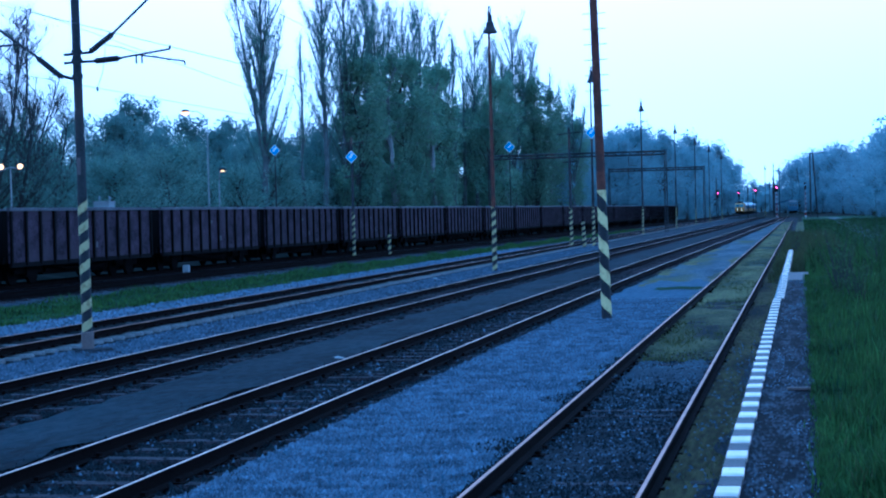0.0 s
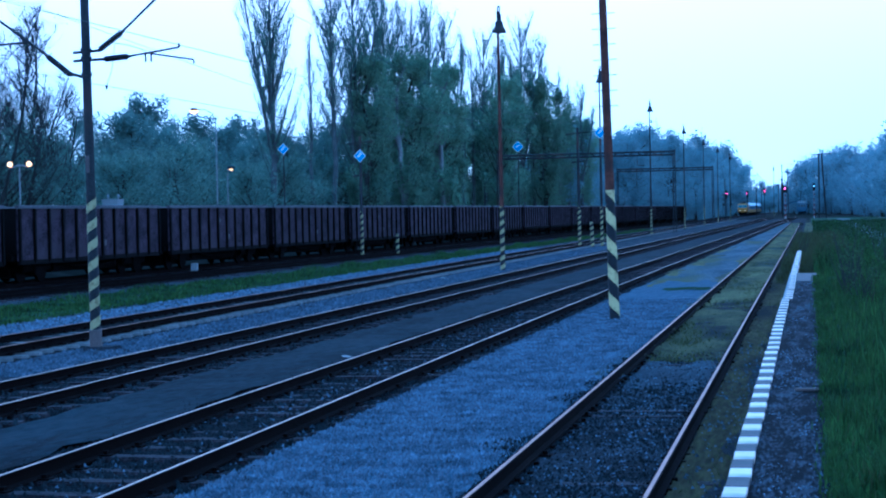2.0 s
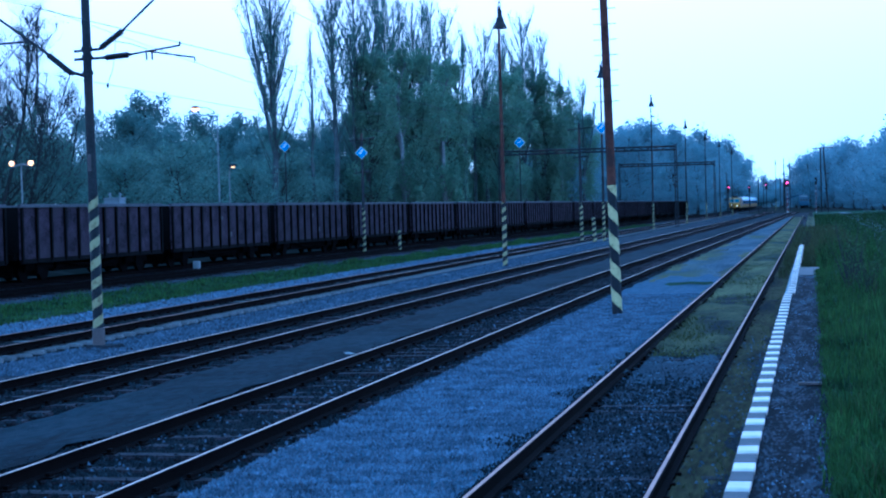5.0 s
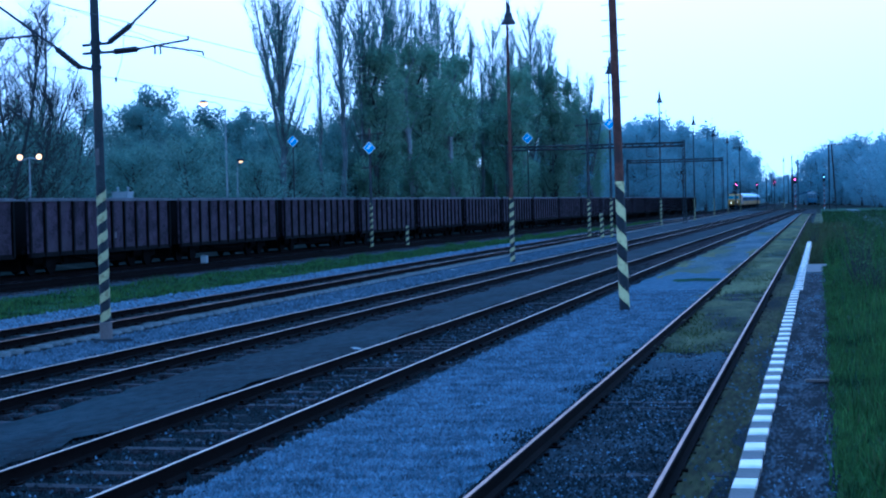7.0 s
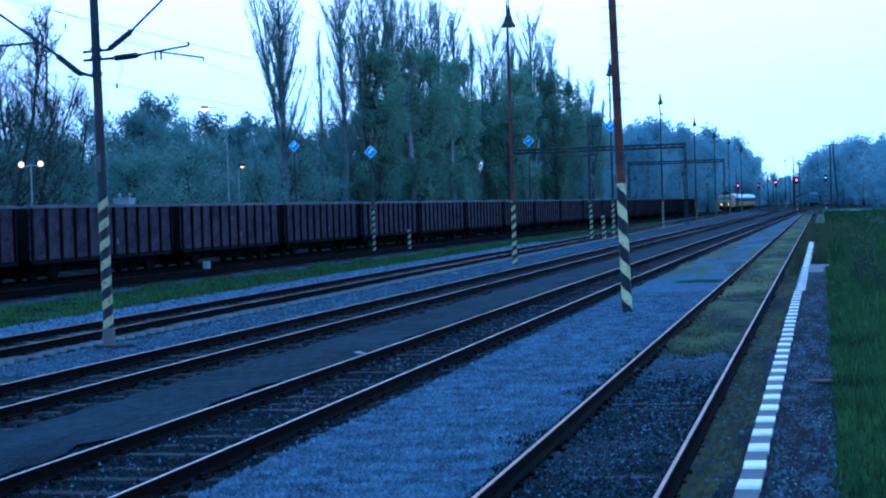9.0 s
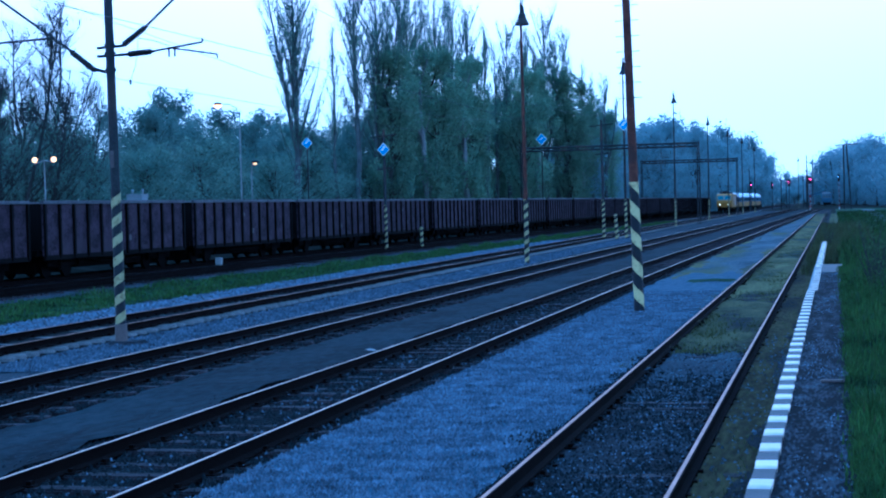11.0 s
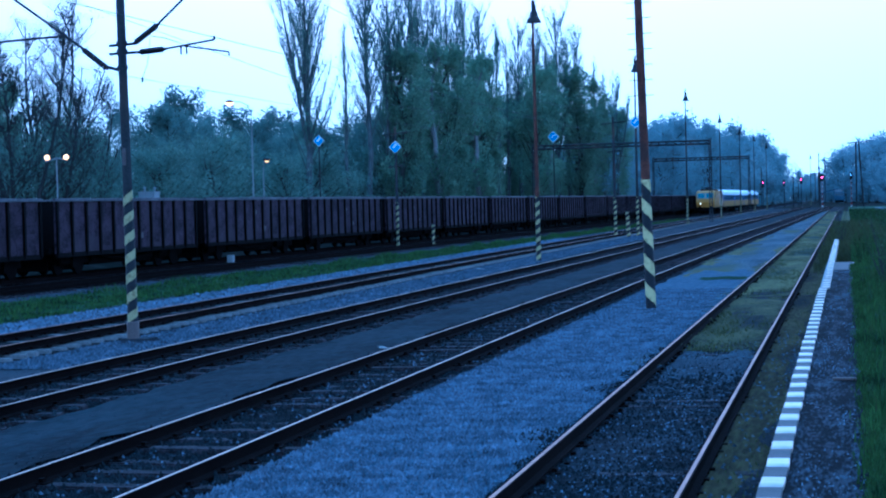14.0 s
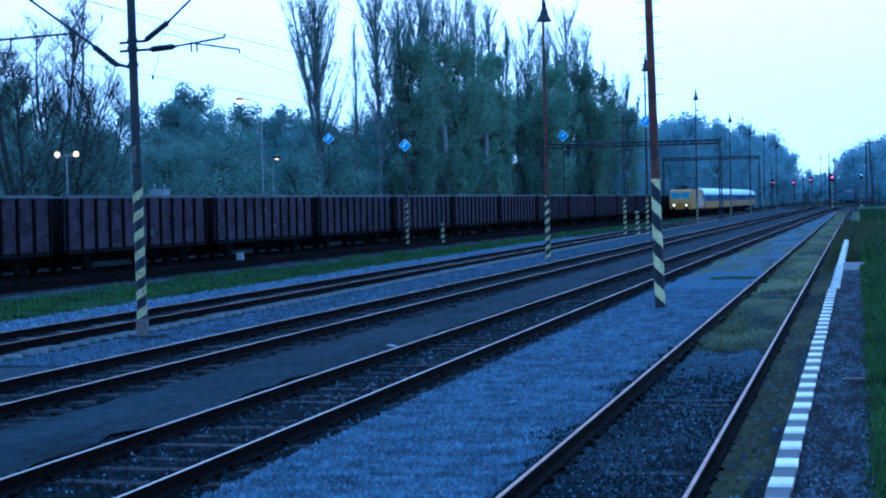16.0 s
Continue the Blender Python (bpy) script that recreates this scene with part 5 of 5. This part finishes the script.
                tube(vs, fs, sub, [0.02 * (1 - q / 5) + 0.005 for q in range(5)], 3)
                twigs(sub, 8, 0.55)
    return vs, fs, leaves


def plant(proto, spots):
    """Copies of a tree at (x, y, scale) spots, each turned."""
    rg = random.Random(len(spots) * 7 + int(spots[0][0] * 13))
    for i, (x, y, s) in enumerate(spots):
        m = pose(x, y, -0.45, 0, 0, rg.uniform(0, 360))
        if i == 0:
            proto.matrix_basis = m
            ob = proto
        else:
            ob = copy_thing(proto, m)
        ob.scale = (s * rg.uniform(0.92, 1.08), s * rg.uniform(0.92, 1.08), s)


def spread(seed, y0, y1, x_at, depth, gap, s0, s1):
    """Spots along a wood's edge."""
    rg = random.Random(seed)
    out, y = [], y0
    while y < y1:
        out.append((x_at(y) - rg.uniform(0, depth), y, rg.uniform(s0, s1)))
        y += gap * rg.uniform(0.6, 1.4)
    return out


def woods():
    a = poplar(3, 26, 5.6, 1.25, 0.2, 2)
    b = poplar(8, 26, 3.6, 1.15, 0.3, 1)
    c = poplar(15, 25, 2.2, 0.8, 0.34)
    pa = tree_object("poplar_tree", a[:2], a[2], "tall poplar with thin upright twigs coming into leaf", "poplar_bark", 0.07, 1, "bud", a[3:])
    pb = tree_object("poplar_tree", b[:2], b[2], "tall slender poplar with sparse young leaves", "poplar_bark", 0.07, 2, "bud", b[3:])
    pc = tree_object("poplar_tree", c[:2], c[2], "narrow tall poplar almost bare", "poplar_bark", 0.07, 3, "bud", c[3:])
    plant(pa, [(-46.6, 150, 1.0), (-45.85, 176, 1.04), (-46.0, 186, 1.06), (-44.34, 206, 1.06), (-38.99, 242, 1.1), (-42.11, 230, 1.0)])
    plant(pb, [(-45.87, 168, 1.03), (-45.62, 188, 1.03), (-44.86, 199, 1.02), (-44.1, 214, 1.05), (-40.71, 236, 1.02), (-38.12, 246, 0.99), (-33.75, 266, 0.84)])
    plant(pc, [(-46.48, 162, 0.82), (-45.44, 192, 1.06), (-45.32, 196, 1.0), (-43.49, 222, 1.05), (-43.29, 228, 0.98), (-40.02, 240, 1.0), (-37.13, 250, 1.0), (-36.02, 258, 0.94), (-35.26, 262, 0.88)])
    d = bare_tree(5, 17)
    pd = tree_object("bare_tree", d[:2], d[2], "spreading tree with bare dark limbs and first leaves", "bark", 0.07, 4, "bud")
    plant(pd, [(-41.0, 82, 0.95), (-46.5, 98, 0.85), (-51.8, 108, 1.0), (-57, 120, 1.0), (-61, 134, 0.95)])
    e = broadleaf(21, 17, 7.0, 21000, 0.04, (0.9, 2.0))
    f = broadleaf(22, 18, 5.6, 17000, 0.04, (1.0, 2.2))
    g = broadleaf(23, 16, 9.5, 12000, 0.04)
    pe = tree_object("broadleaf_tree", e[:2], e[2], "dense green tree in young leaf", "bark", 0.115, 5, "leaf")
    pf = tree_object("broadleaf_tree", f[:2], f[2], "upright green tree in young leaf", "pale_bark", 0.115, 6, "leaf")
    pg = tree_object("broadleaf_tree", g[:2], g[2], "broad tree in young leaf, light haze put into its green", "bark", 0.145, 7, "leaf_mid_haze")
    # the wood's edge behind the wagons, lower at first, then closing with the line
    edge = lambda y: -41 if y < 215 else -41 + (y - 215) * 0.075
    plant(pe, [(-62, 120, 0.78), (-58, 113, 0.66), (-67, 130, 0.85), (-55, 117, 0.6), (-70, 138, 0.9), (-44.5, 176, 1.22), (-43, 190, 1.3), (-42, 204, 1.3), (-39, 224, 1.3), (-36, 243, 1.35), (-48.4, 190, 0.95), (-49.1, 204, 1.1), (-46.7, 222, 1.13), (-44.1, 244, 1.16), (-38.7, 256, 1.14), (-34, 268, 1.06), (-47.4, 216, 0.8), (-47.0, 210, 0.78), (-44.2, 232, 1.1), (-43.8, 240, 1.06), (-45.7, 226, 1.1)])
    plant(pf, [(-42.5, 183, 1.25), (-41, 197, 1.2), (-38.5, 233, 1.3), (-36, 256, 1.3), (-47.8, 212, 1.02), (-45.8, 236, 1.06), (-41, 250, 1.16), (-36.2, 262, 1.07)])
    plant(pg, [(-74, 190, 1.12), (-82, 205, 1.08), (-66, 200, 0.98), (-70, 178, 0.85), (-88, 200, 1.05), (-78, 172, 0.75), (-61, 168, 0.7), (-56, 180, 0.82), (-54, 196, 0.9), (-60, 188, 0.85), (-52, 207, 0.95), (-55, 168, 0.7), (-62.4, 172, 0.9), (-61.8, 178, 0.84), (-60.3, 180, 0.82), (-62.8, 165, 0.8), (-63.8, 160, 0.86), (-65.8, 160, 0.88), (-53.4, 178, 0.76), (-53.3, 184, 0.74), (-52.5, 188, 0.8), (-51.6, 192, 0.88), (-63.9, 185, 0.84)])
    m1, m2 = broadleaf(28, 17, 8.5, 7500, 0.0), broadleaf(29, 17, 10, 7500, 0.0)
    pm = tree_object("broadleaf_tree", m1[:2], m1[2], "tree along the curving wood, haze put into its green", "bark", 0.2, 12, "leaf_far_haze")
    pn = tree_object("broadleaf_tree", m2[:2], m2[2], "broad tree along the curving wood, haze put into its green", "bark", 0.21, 13, "leaf_far_haze")
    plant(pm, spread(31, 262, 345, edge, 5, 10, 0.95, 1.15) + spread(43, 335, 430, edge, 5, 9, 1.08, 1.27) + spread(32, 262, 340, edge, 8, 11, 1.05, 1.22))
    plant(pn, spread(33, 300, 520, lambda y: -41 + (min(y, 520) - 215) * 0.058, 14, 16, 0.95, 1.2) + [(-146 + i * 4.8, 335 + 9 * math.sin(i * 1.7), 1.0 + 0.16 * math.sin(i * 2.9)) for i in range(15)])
    h = broadleaf(24, 7.5, 7.0, 6500, 0.0)
    ph = tree_object("young_tree", h[:2], h[2], "low bushy green tree at the wood's edge", "bark", 0.115, 8, "thicket_leaf")
    plant(ph, spread(34, 98, 300, lambda y: -46 if y < 215 else -46 + (y - 215) * 0.075, 5, 5.2, 0.7, 1.25) + spread(35, 110, 240, lambda y: -56, 8, 9, 0.9, 1.4))
    # far woods on both sides of the line
    k = broadleaf(25, 17, 11.0, 4800, 0.0)
    pk = tree_object("far_tree", k[:2], k[2], "distant green tree in the wood with haze painted in", "bark", 0.29, 9, "leaf_far_haze")
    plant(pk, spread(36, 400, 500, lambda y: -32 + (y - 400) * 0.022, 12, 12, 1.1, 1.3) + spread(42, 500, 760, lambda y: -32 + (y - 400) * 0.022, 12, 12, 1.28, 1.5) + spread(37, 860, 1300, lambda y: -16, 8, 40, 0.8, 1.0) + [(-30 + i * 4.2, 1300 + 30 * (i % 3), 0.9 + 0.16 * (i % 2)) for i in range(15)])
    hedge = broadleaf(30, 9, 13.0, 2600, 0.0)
    phedge = tree_object("far_thicket", hedge[:2], hedge[2], "distant thicket closing the line's end, haze painted in", "bark", 0.5, 14, "leaf_far_haze")
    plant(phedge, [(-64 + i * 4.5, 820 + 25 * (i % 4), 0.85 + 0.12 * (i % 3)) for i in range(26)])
    l = broadleaf(26, 15, 10.0, 4800, 0.0)
    pl = tree_object("far_tree", l[:2], l[2], "distant green tree beside the path, paled by painted haze", "bark", 0.25, 10, "leaf_path_haze")
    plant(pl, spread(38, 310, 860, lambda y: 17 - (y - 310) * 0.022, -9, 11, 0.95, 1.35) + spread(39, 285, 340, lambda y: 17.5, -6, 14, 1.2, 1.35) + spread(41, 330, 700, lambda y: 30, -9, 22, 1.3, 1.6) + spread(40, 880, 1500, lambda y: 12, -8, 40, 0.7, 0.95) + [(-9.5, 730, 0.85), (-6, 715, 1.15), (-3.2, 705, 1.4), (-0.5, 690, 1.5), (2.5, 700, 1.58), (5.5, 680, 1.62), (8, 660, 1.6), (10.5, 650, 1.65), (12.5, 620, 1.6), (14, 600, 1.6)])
    # closing woods out of view, behind and beside the camera
    plant(pg_copy(pl), [(60 + 14 * math.sin(i * 2.3), -40 + i * 16, 1.1) for i in range(20)])


def pg_copy(proto):
    return copy_thing(proto, pose(60, -40, -0.4))


def shrub(x, y, z, h, seed, label, stems=22):
    rg = random.Random(seed)
    leaves = []
    t = thing("shrub", pose(x, y, z), label, "shrub")
    for i in range(stems):
        a = rg.uniform(0, 6.283)
        pts = limb(rg, (rg.uniform(-0.12, 0.12), rg.uniform(-0.12, 0.12), 0), (math.cos(a) * 0.32, math.sin(a) * 0.32), 1.0, h * rg.uniform(0.5, 1.1), 5, 0.1, 0.03)
        vs, fs = [], []
        tube(vs, fs, pts, [0.009 * (1 - q / 6) for q in range(6)], 4)
        raw("stem", vs, fs, "bark", t)
        for q in range(1, 6):
            for e in range(3):
                leaves.append(tuple(pts[q] + Vector((rg.gauss(0, 0.05), rg.gauss(0, 0.05), rg.gauss(0, 0.06)))))
    part("foliage", leaf_mesh("leaves", leaves, 0.03, seed, "young_leaf"), "young_leaf", t)


# ---- loose and low growth ----
def near_rows(rg, n, y0, y1, power=1.6):
    """Distances along the line, denser near the camera's end."""
    return y0 + (y1 - y0) * rg.rand(n) ** power


def vec(fn, y):
    return np.array([fn(v) for v in y])


def growth():
    def bank(rg, n):
        y = near_rows(rg, n, 7, 140, 1.9)
        x = 0.12 + rg.rand(n) ** 1.3 * np.minimum(12, 0.4 + y * 0.09)
        return np.stack([x, y, vec(bank_z, y), (0.45 + 0.75 * np.clip(x - 0.1, 0, 1)) * (0.6 + 0.8 * np.sin(x * 3.1 + y) ** 2 * np.sin(y * 0.7 - x) ** 2)], 1)

    blades("bank_grass", 36000, bank, 0.33, "grass", "long green grass beside the platform", "grass", 1, 0.0095)
    def far_bank(rg, n):
        y = rg.uniform(55, 330, n)
        x = 0.3 + rg.rand(n) * (4 + 0.045 * y)
        return np.stack([x, y, vec(bank_z, y) - 0.02, 0.5 + rg.rand(n)], 1)

    blades("far_grass", 30000, far_bank, 0.3, "grass", "rough grass further along the line", "grass", 8, 0.02)
    blades("bank_straw", 3500, bank, 0.3, "straw", "dry pale stalks in the grass", "grass", 2, 0.005)

    def verge(rg, n):
        y = near_rows(rg, n, 40, 240, 1.3)
        k = rg.rand(n)
        x0, x1 = vec(line_e, y) + 1.5, vec(line_a, y) - 4.6 + 0.006 * y
        x = x0 + (x1 - x0) * k
        return np.stack([x, y, 0 * x - 0.3, 0.35 + 0.9 * np.sin(x * 1.7 + y * 0.4) ** 2 * np.sin(x * 0.6 - y * 0.13) ** 2], 1)

    blades("verge_grass", 42000, verge, 0.2, "grass", "fresh green grass between the tracks", "grass", 3, 0.02)

    def siding(rg, n):
        y = near_rows(rg, n, 30, 120, 1.4)
        x = -2.144 + rg.uniform(-0.68, 0.68, n)
        keep = np.sin(y * 0.55) + np.sin(x * 2.1 + y * 0.21) + rg.rand(n) * 1.4 > 0.6
        return np.stack([x, y, 0 * x - 0.2, 0.3 + 0.7 * keep], 1)

    blades("siding_weeds", 12000, siding, 0.06, "straw", "yellow-green moss and weeds in the siding", "weeds", 4, 0.012)

    def ditch(rg, n):
        y = near_rows(rg, n, 12, 110, 1.4)
        x = rg.uniform(-1.3, -0.65, n)
        return np.stack([x, y, 0 * x - 0.24, 0.4 + 0.6 * rg.rand(n)], 1)

    blades("ditch_weeds", 11000, ditch, 0.09, "straw", "low weeds along the platform wall", "weeds", 5, 0.01)

    def end(rg, n):
        y = rg.uniform(60, 170, n)
        x = rg.uniform(-1.2, 2.5, n)
        return np.stack([x, y, 0 * x - 0.25, 0.5 + rg.rand(n)], 1)

    blades("end_weeds", 16000, end, 0.3, "straw", "yellow-green weeds past the platform's end", "weeds", 6, 0.02)

    def joint(rg, n):
        y = near_rows(rg, n, 8, 50)
        x = rg.normal(0.15, 0.05, n)
        return np.stack([x, y, 0 * x + 0.46, 0.4 + 0.6 * rg.rand(n)], 1)

    blades("edge_grass", 6000, joint, 0.12, "grass", "grass creeping over the platform's edge", "grass", 7, 0.007)

    def bed(line, a, b, z, y0=10, y1=70):
        def place(rg, n):
            y = near_rows(rg, n, y0, y1)
            x = vec(line, y) + rg.uniform(a, b, n)
            return np.stack([x, y, z + 0.012 * rg.rand(n)], 1)
        return place

    scatter("ballast_stones", 30000, bed(line_c, -1.75, 1.55, -0.225, 10), 0.03, "dark_stone", "loose dark ballast stones", "ballast", 11, 1.2)
    scatter("ballast_stones", 11000, bed(line_d, -0.7, 0.7, -0.215, 9, 32), 0.022, "dark_stone", "loose dark ballast stones in the siding", "ballast", 12, 1.2)
    scatter("ballast_stones", 14000, bed(line_b, -1.8, 1.6, -0.235, 22, 110), 0.028, "dark_stone", "loose dark ballast stones", "ballast", 13, 1.2)
    scatter("ballast_stones", 22000, bed(line_a, 1.45, 3.2, -0.24, 28, 130), 0.035, "stone", "pale crushed ballast stones", "ballast", 14, 1.2)
    scatter("ballast_stones", 12000, bed(line_a, -4.2, -1.2, -0.27, 34, 130), 0.035, "stone", "pale crushed ballast stones", "ballast", 15, 1.2)

    scatter("ballast_stones", 7000, bed(line_c, -1.3, 1.3, -0.178, 10), 0.028, "dark_stone", "dark stones lying on the sleepers", "ballast", 21, 1.2)
    scatter("ballast_stones", 5000, bed(line_b, -1.3, 1.3, -0.18, 18, 90), 0.028, "dark_stone", "dark stones lying on the sleepers", "ballast", 22, 1.2)

    def chips(rg, n):
        y = near_rows(rg, n, 8, 47, 1.3)
        x = -0.4 + 0.58 * rg.rand(n)
        keep = np.sin(y * 1.7 + x * 3) + np.sin(y * 0.6 - x * 5) + 1.2 * rg.rand(n) > 0.7
        return np.stack([x, y, np.where(keep, 0.476, 0.44)], 1)

    scatter("platform_grit", 2400, chips, 0.0085, "stone", "pale grit scattered on the platform", "grit", 23, 1.5)
    scatter("pale_stones", 1300, bed(line_c, -1.3, 1.3, -0.178, 10, 45), 0.02, "stone", "scattered paler stones in the old ballast", "ballast", 18, 1.2)
    scatter("pale_stones", 1800, bed(line_d, -0.68, 0.68, -0.192, 9, 32), 0.012, "stone", "scattered paler stones in the siding", "ballast", 19, 1.2)
    scatter("pale_stones", 450, bed(line_d, 0.85, 1.45, -0.17, 9, 34), 0.017, "stone", "scattered paler stones by the platform", "ballast", 20, 1.2)

    def gravel(rg, n):
        y = near_rows(rg, n, 10, 50)
        a, b = vec(line_c, y) + 1.2, vec(line_d, y) - 0.85
        x = a + (b - a) * rg.rand(n)
        return np.stack([x, y, -0.14 + 0.008 * rg.rand(n)], 1)

    scatter("gravel_stones", 60000, gravel, 0.02, "stone", "fine loose grey gravel", "gravel", 16, 1.5)
    def spill(rg, n):
        y = near_rows(rg, n, 9, 30, 1.2)
        w = 0.12 + 0.3 * np.clip(np.sin(y * 1.1) + np.sin(y * 2.7 + 1), 0, 2)
        x = -2.144 - 0.86 - np.abs(rg.normal(0, 1, n)) * w * 0.34
        return np.stack([x, y, -0.128 + 0.01 * rg.rand(n)], 1)

    scatter("spilled_stones", 5000, spill, 0.018, "dark_stone", "dark stones spilled over the gravel's edge", "ballast", 24, 1.3)
    scatter("cinder_stones", 2500, bed(line_b, 1.4, 3.3, -0.163, 16, 70), 0.011, "ballast", "scattered grey stones on the walkway", "gravel", 17, 0.6)


def litter():
    for x, y, z, s in ((-8.2, 30.6, -0.14, 0.1), (-14.6, 70, -0.2, 0.14), (-6.0, 27.5, -0.19, 0.1), (-1.4, 36.5, -0.18, 0.07)):
        t = thing("litter", pose(x, y, z, 4, 6, 30), "crumpled pale scrap lying on the ground", "litter")
        bm = bmesh.new()
        bmesh.ops.create_grid(bm, x_segments=4, y_segments=4, size=s)
        for v in bm.verts:
            v.co.z = 0.25 * s * noise.noise(v.co * 14) + 0.02
        bmesh.ops.solidify(bm, geom=bm.faces[:], thickness=0.004)
        part("scrap", bm, "concrete", t)
    t = thing("track_cabinet", pose(-28.9, 80, -0.3), "small pale metal cabinet on a post by the siding", "cabinet")
    bm = bmesh.new()
    box(bm, -0.15, 0.15, -0.12, 0.12, 0.25, 0.6, 0.02)
    part("housing", bm, "concrete", t)
    bm = bmesh.new()
    box(bm, -0.05, 0.05, -0.05, 0.05, 0, 0.27)
    part("post", bm, "mast", t)


def hut():
    t = thing("hut", pose(-43.7, 106, -0.4), "small pale flat-roofed hut behind the wagons", "hut")
    bm = bmesh.new()
    box(bm, -0.52, 0.52, -0.52, 0.52, 0, 4.12)
    part("wall", bm, "hut", t)
    bm = bmesh.new()
    box(bm, -0.57, 0.57, -0.57, 0.57, 4.12, 4.2, 0.02)
    part("roof", bm, "hut", t)
    for x in (-0.32, 0.38):
        bm = bmesh.new()
        lathe(bm, [(0.06, 0), (0.06, 0.2), (0.11, 0.22), (0.03, 0.32)], 8, (x, 0, 4.2))
        part("vent", bm, "hut", t)


# ---- layout ----
ground()
track("a", "track on pale concrete sleepers with dark rails", "sleeper_concrete", "rail_worn", -17.28, 420, 300, 1.24, -0.012, 0.012, 0.085, 0.012)
track("b", "track with polished rails on old dark sleepers", "sleeper_wood", "rail_head", -17.6, 420, 300, 1.28, -0.014, 0.012, gap=0.74)
track("c", "track with polished rails on dark wooden sleepers", "sleeper_wood", "rail_head", -18.9, 420, 300, 1.28, -0.018, 0.012, gap=0.83)
track("d", "overgrown siding with worn brown rails", "sleeper_wood", "rail_worn", -18.4, 300, 160, 1.28, 0.026, 0.018)
track("e", "main line along the wagon siding", "sleeper_wood", "rail_web", 40, 760, 60, 1.28, 0, 0.008)
track("w", "siding under the row of wagons", "sleeper_wood", "rail_web", 40, 400, 40, 1.28, 0, 0.008)
platform()
catenary_mast()
tall_mast()
lamp_mast(-13.73, 79, 11.9, -0.1)
lamp_mast(-15.1, 130, 13.2, 0.0, "mast")
lamp_mast(-16.27, 185, 14.0, 0.0, "mast")
lamp_mast(-16.23, 235, 13.7, 0.0, "mast")
lamp_mast(-16.44, 283, 13.85, 0.0, "mast")
lamp_mast(-16.36, 325, 14.0, 0.0, "mast")
lamp_mast(-15.55, 357, 13.45, 0.0, "mast")
stub_post(-15.55, 128, 1.9, -2.5)
stub_post(-25.95, 110, 1.5, 0.0, 0.1)
slim_mast(-28.56, 111, 7.9, "slim dark mast in front of the wagons", r=0.1)
diamond(-28.56, 110.84, 6.3, 0.3)
slim_mast(-16.89, 131, 8.98, "dark catenary mast with crossbar and banded foot", -0.2, r=0.12)
slim_mast(-39.84, 131, 8.2, "slim dark mast behind the wagons", 0, False, "mast", 0.06)
diamond(-39.84, 130.92, 7.7, 0.32)
slim_mast(-33.23, 203, 10.6, "slim dark mast behind the wagons", 0, False, "mast", 0.07)
diamond(-33.23, 202.91, 10.1, 0.48)
diamond(-15.1, 129.9, 8.2, 0.32)
gantry(-36, -15.3, 205, 9.45, "dark lattice catenary gantry over the tracks")
gantry(-32, -15.95, 300, 9.7, "dark lattice catenary gantry further down the line")
signal(-17.16, 376, 5.55, "red_light", "light signal showing red on a dark post", 0.7)
signal(-14.99, 440, 5.94, "red_light", "light signal showing red on a dark post", 0.85)
signal(-10.87, 440, 6.5, "red_light", "light signal showing red on a dark post", 1.0)
signal(-5.69, 430, 6.88, "red_light", "tall light signal showing red on a banded post", 1.3, True)
signal(1.07, 430, 7.28, "white_light", "light signal showing white on a banded post", 0.8, True)
lamp_mast(-10.12, 520, 14.5, 0.0, "mast")
for x, y, h, r in ((-13.6, 520, 9.5, 0.12), (-9.5, 560, 10.5, 0.12), (-8.6, 600, 10.5, 0.12), (-9.8, 640, 11, 0.12), (-6.95, 470, 14.0, 0.16), (-5.5, 470, 12.5, 0.14), (-12.2, 420, 8.4, 0.12), (-19.5, 420, 9.8, 0.12), (-10.6, 700, 12, 0.12)):
    slim_mast(x, y, h, "distant slim dark catenary mast", 0, False, "mast", r)
twin_mast(2.55, 400, 14.3)
sloping_roof()
street_lamp(-40.8, 118, 10.45, "pale street lamp with curved arm and glowing head")
street_lamp(-42.4, 125, 6.5, "small street lamp with a glowing head", 0.3, 0.14)
globe_lamps(-35.9, 76, 5.35)
hut()
wires()
wagons()
parked_engine()
litter()
shrub(0.78, 40.5, bank_z(40.5), 1.7, 3, "thin leafy young shrub in the grass")
shrub(1.1, 36.0, bank_z(36), 1.1, 4, "thin leafy young shrub in the grass")
shrub(0.95, 44.0, bank_z(44), 1.5, 6, "thin leafy young shrub in the grass")
shrub(2.45, 62.0, bank_z(62), 3.3, 7, "tall thin sapling at the grass bank's edge", 7)
shrub(2.9, 70.0, bank_z(70), 3.0, 8, "tall thin sapling at the grass bank's edge", 6)
shrub(1.35, 66.0, bank_z(66), 2.3, 9, "thin sapling with few leaves", 7)
shrub(-0.3, 96.0, -0.3, 2.2, 5, "bare thin shrub past the platform's end")
woods()
growth()


# ---- what moves ----
def motions():
    fronts = FRONTS
    train = [(locomotive(), 0.0, 16.8)]
    first = coach("yellow and dark blue railway coach with white roof")
    train.append((first, 17.6, 26.1))
    for k in range(1, 4):
        train.append((copy_thing(first, pose(0, 640, 0)), 17.6 + 26.6 * k, 26.1))
    for ob, back, length in train:
        rows = []
        for t, y in fronts:
            a, b = y + back, y + back + length
            yaw = -math.degrees(math.atan((line_e(b) - line_e(a)) / length))
            rows.append((t, pose(line_e(a), a, 0, 0, 0, yaw)))
        walk(ob, rows)


motions()
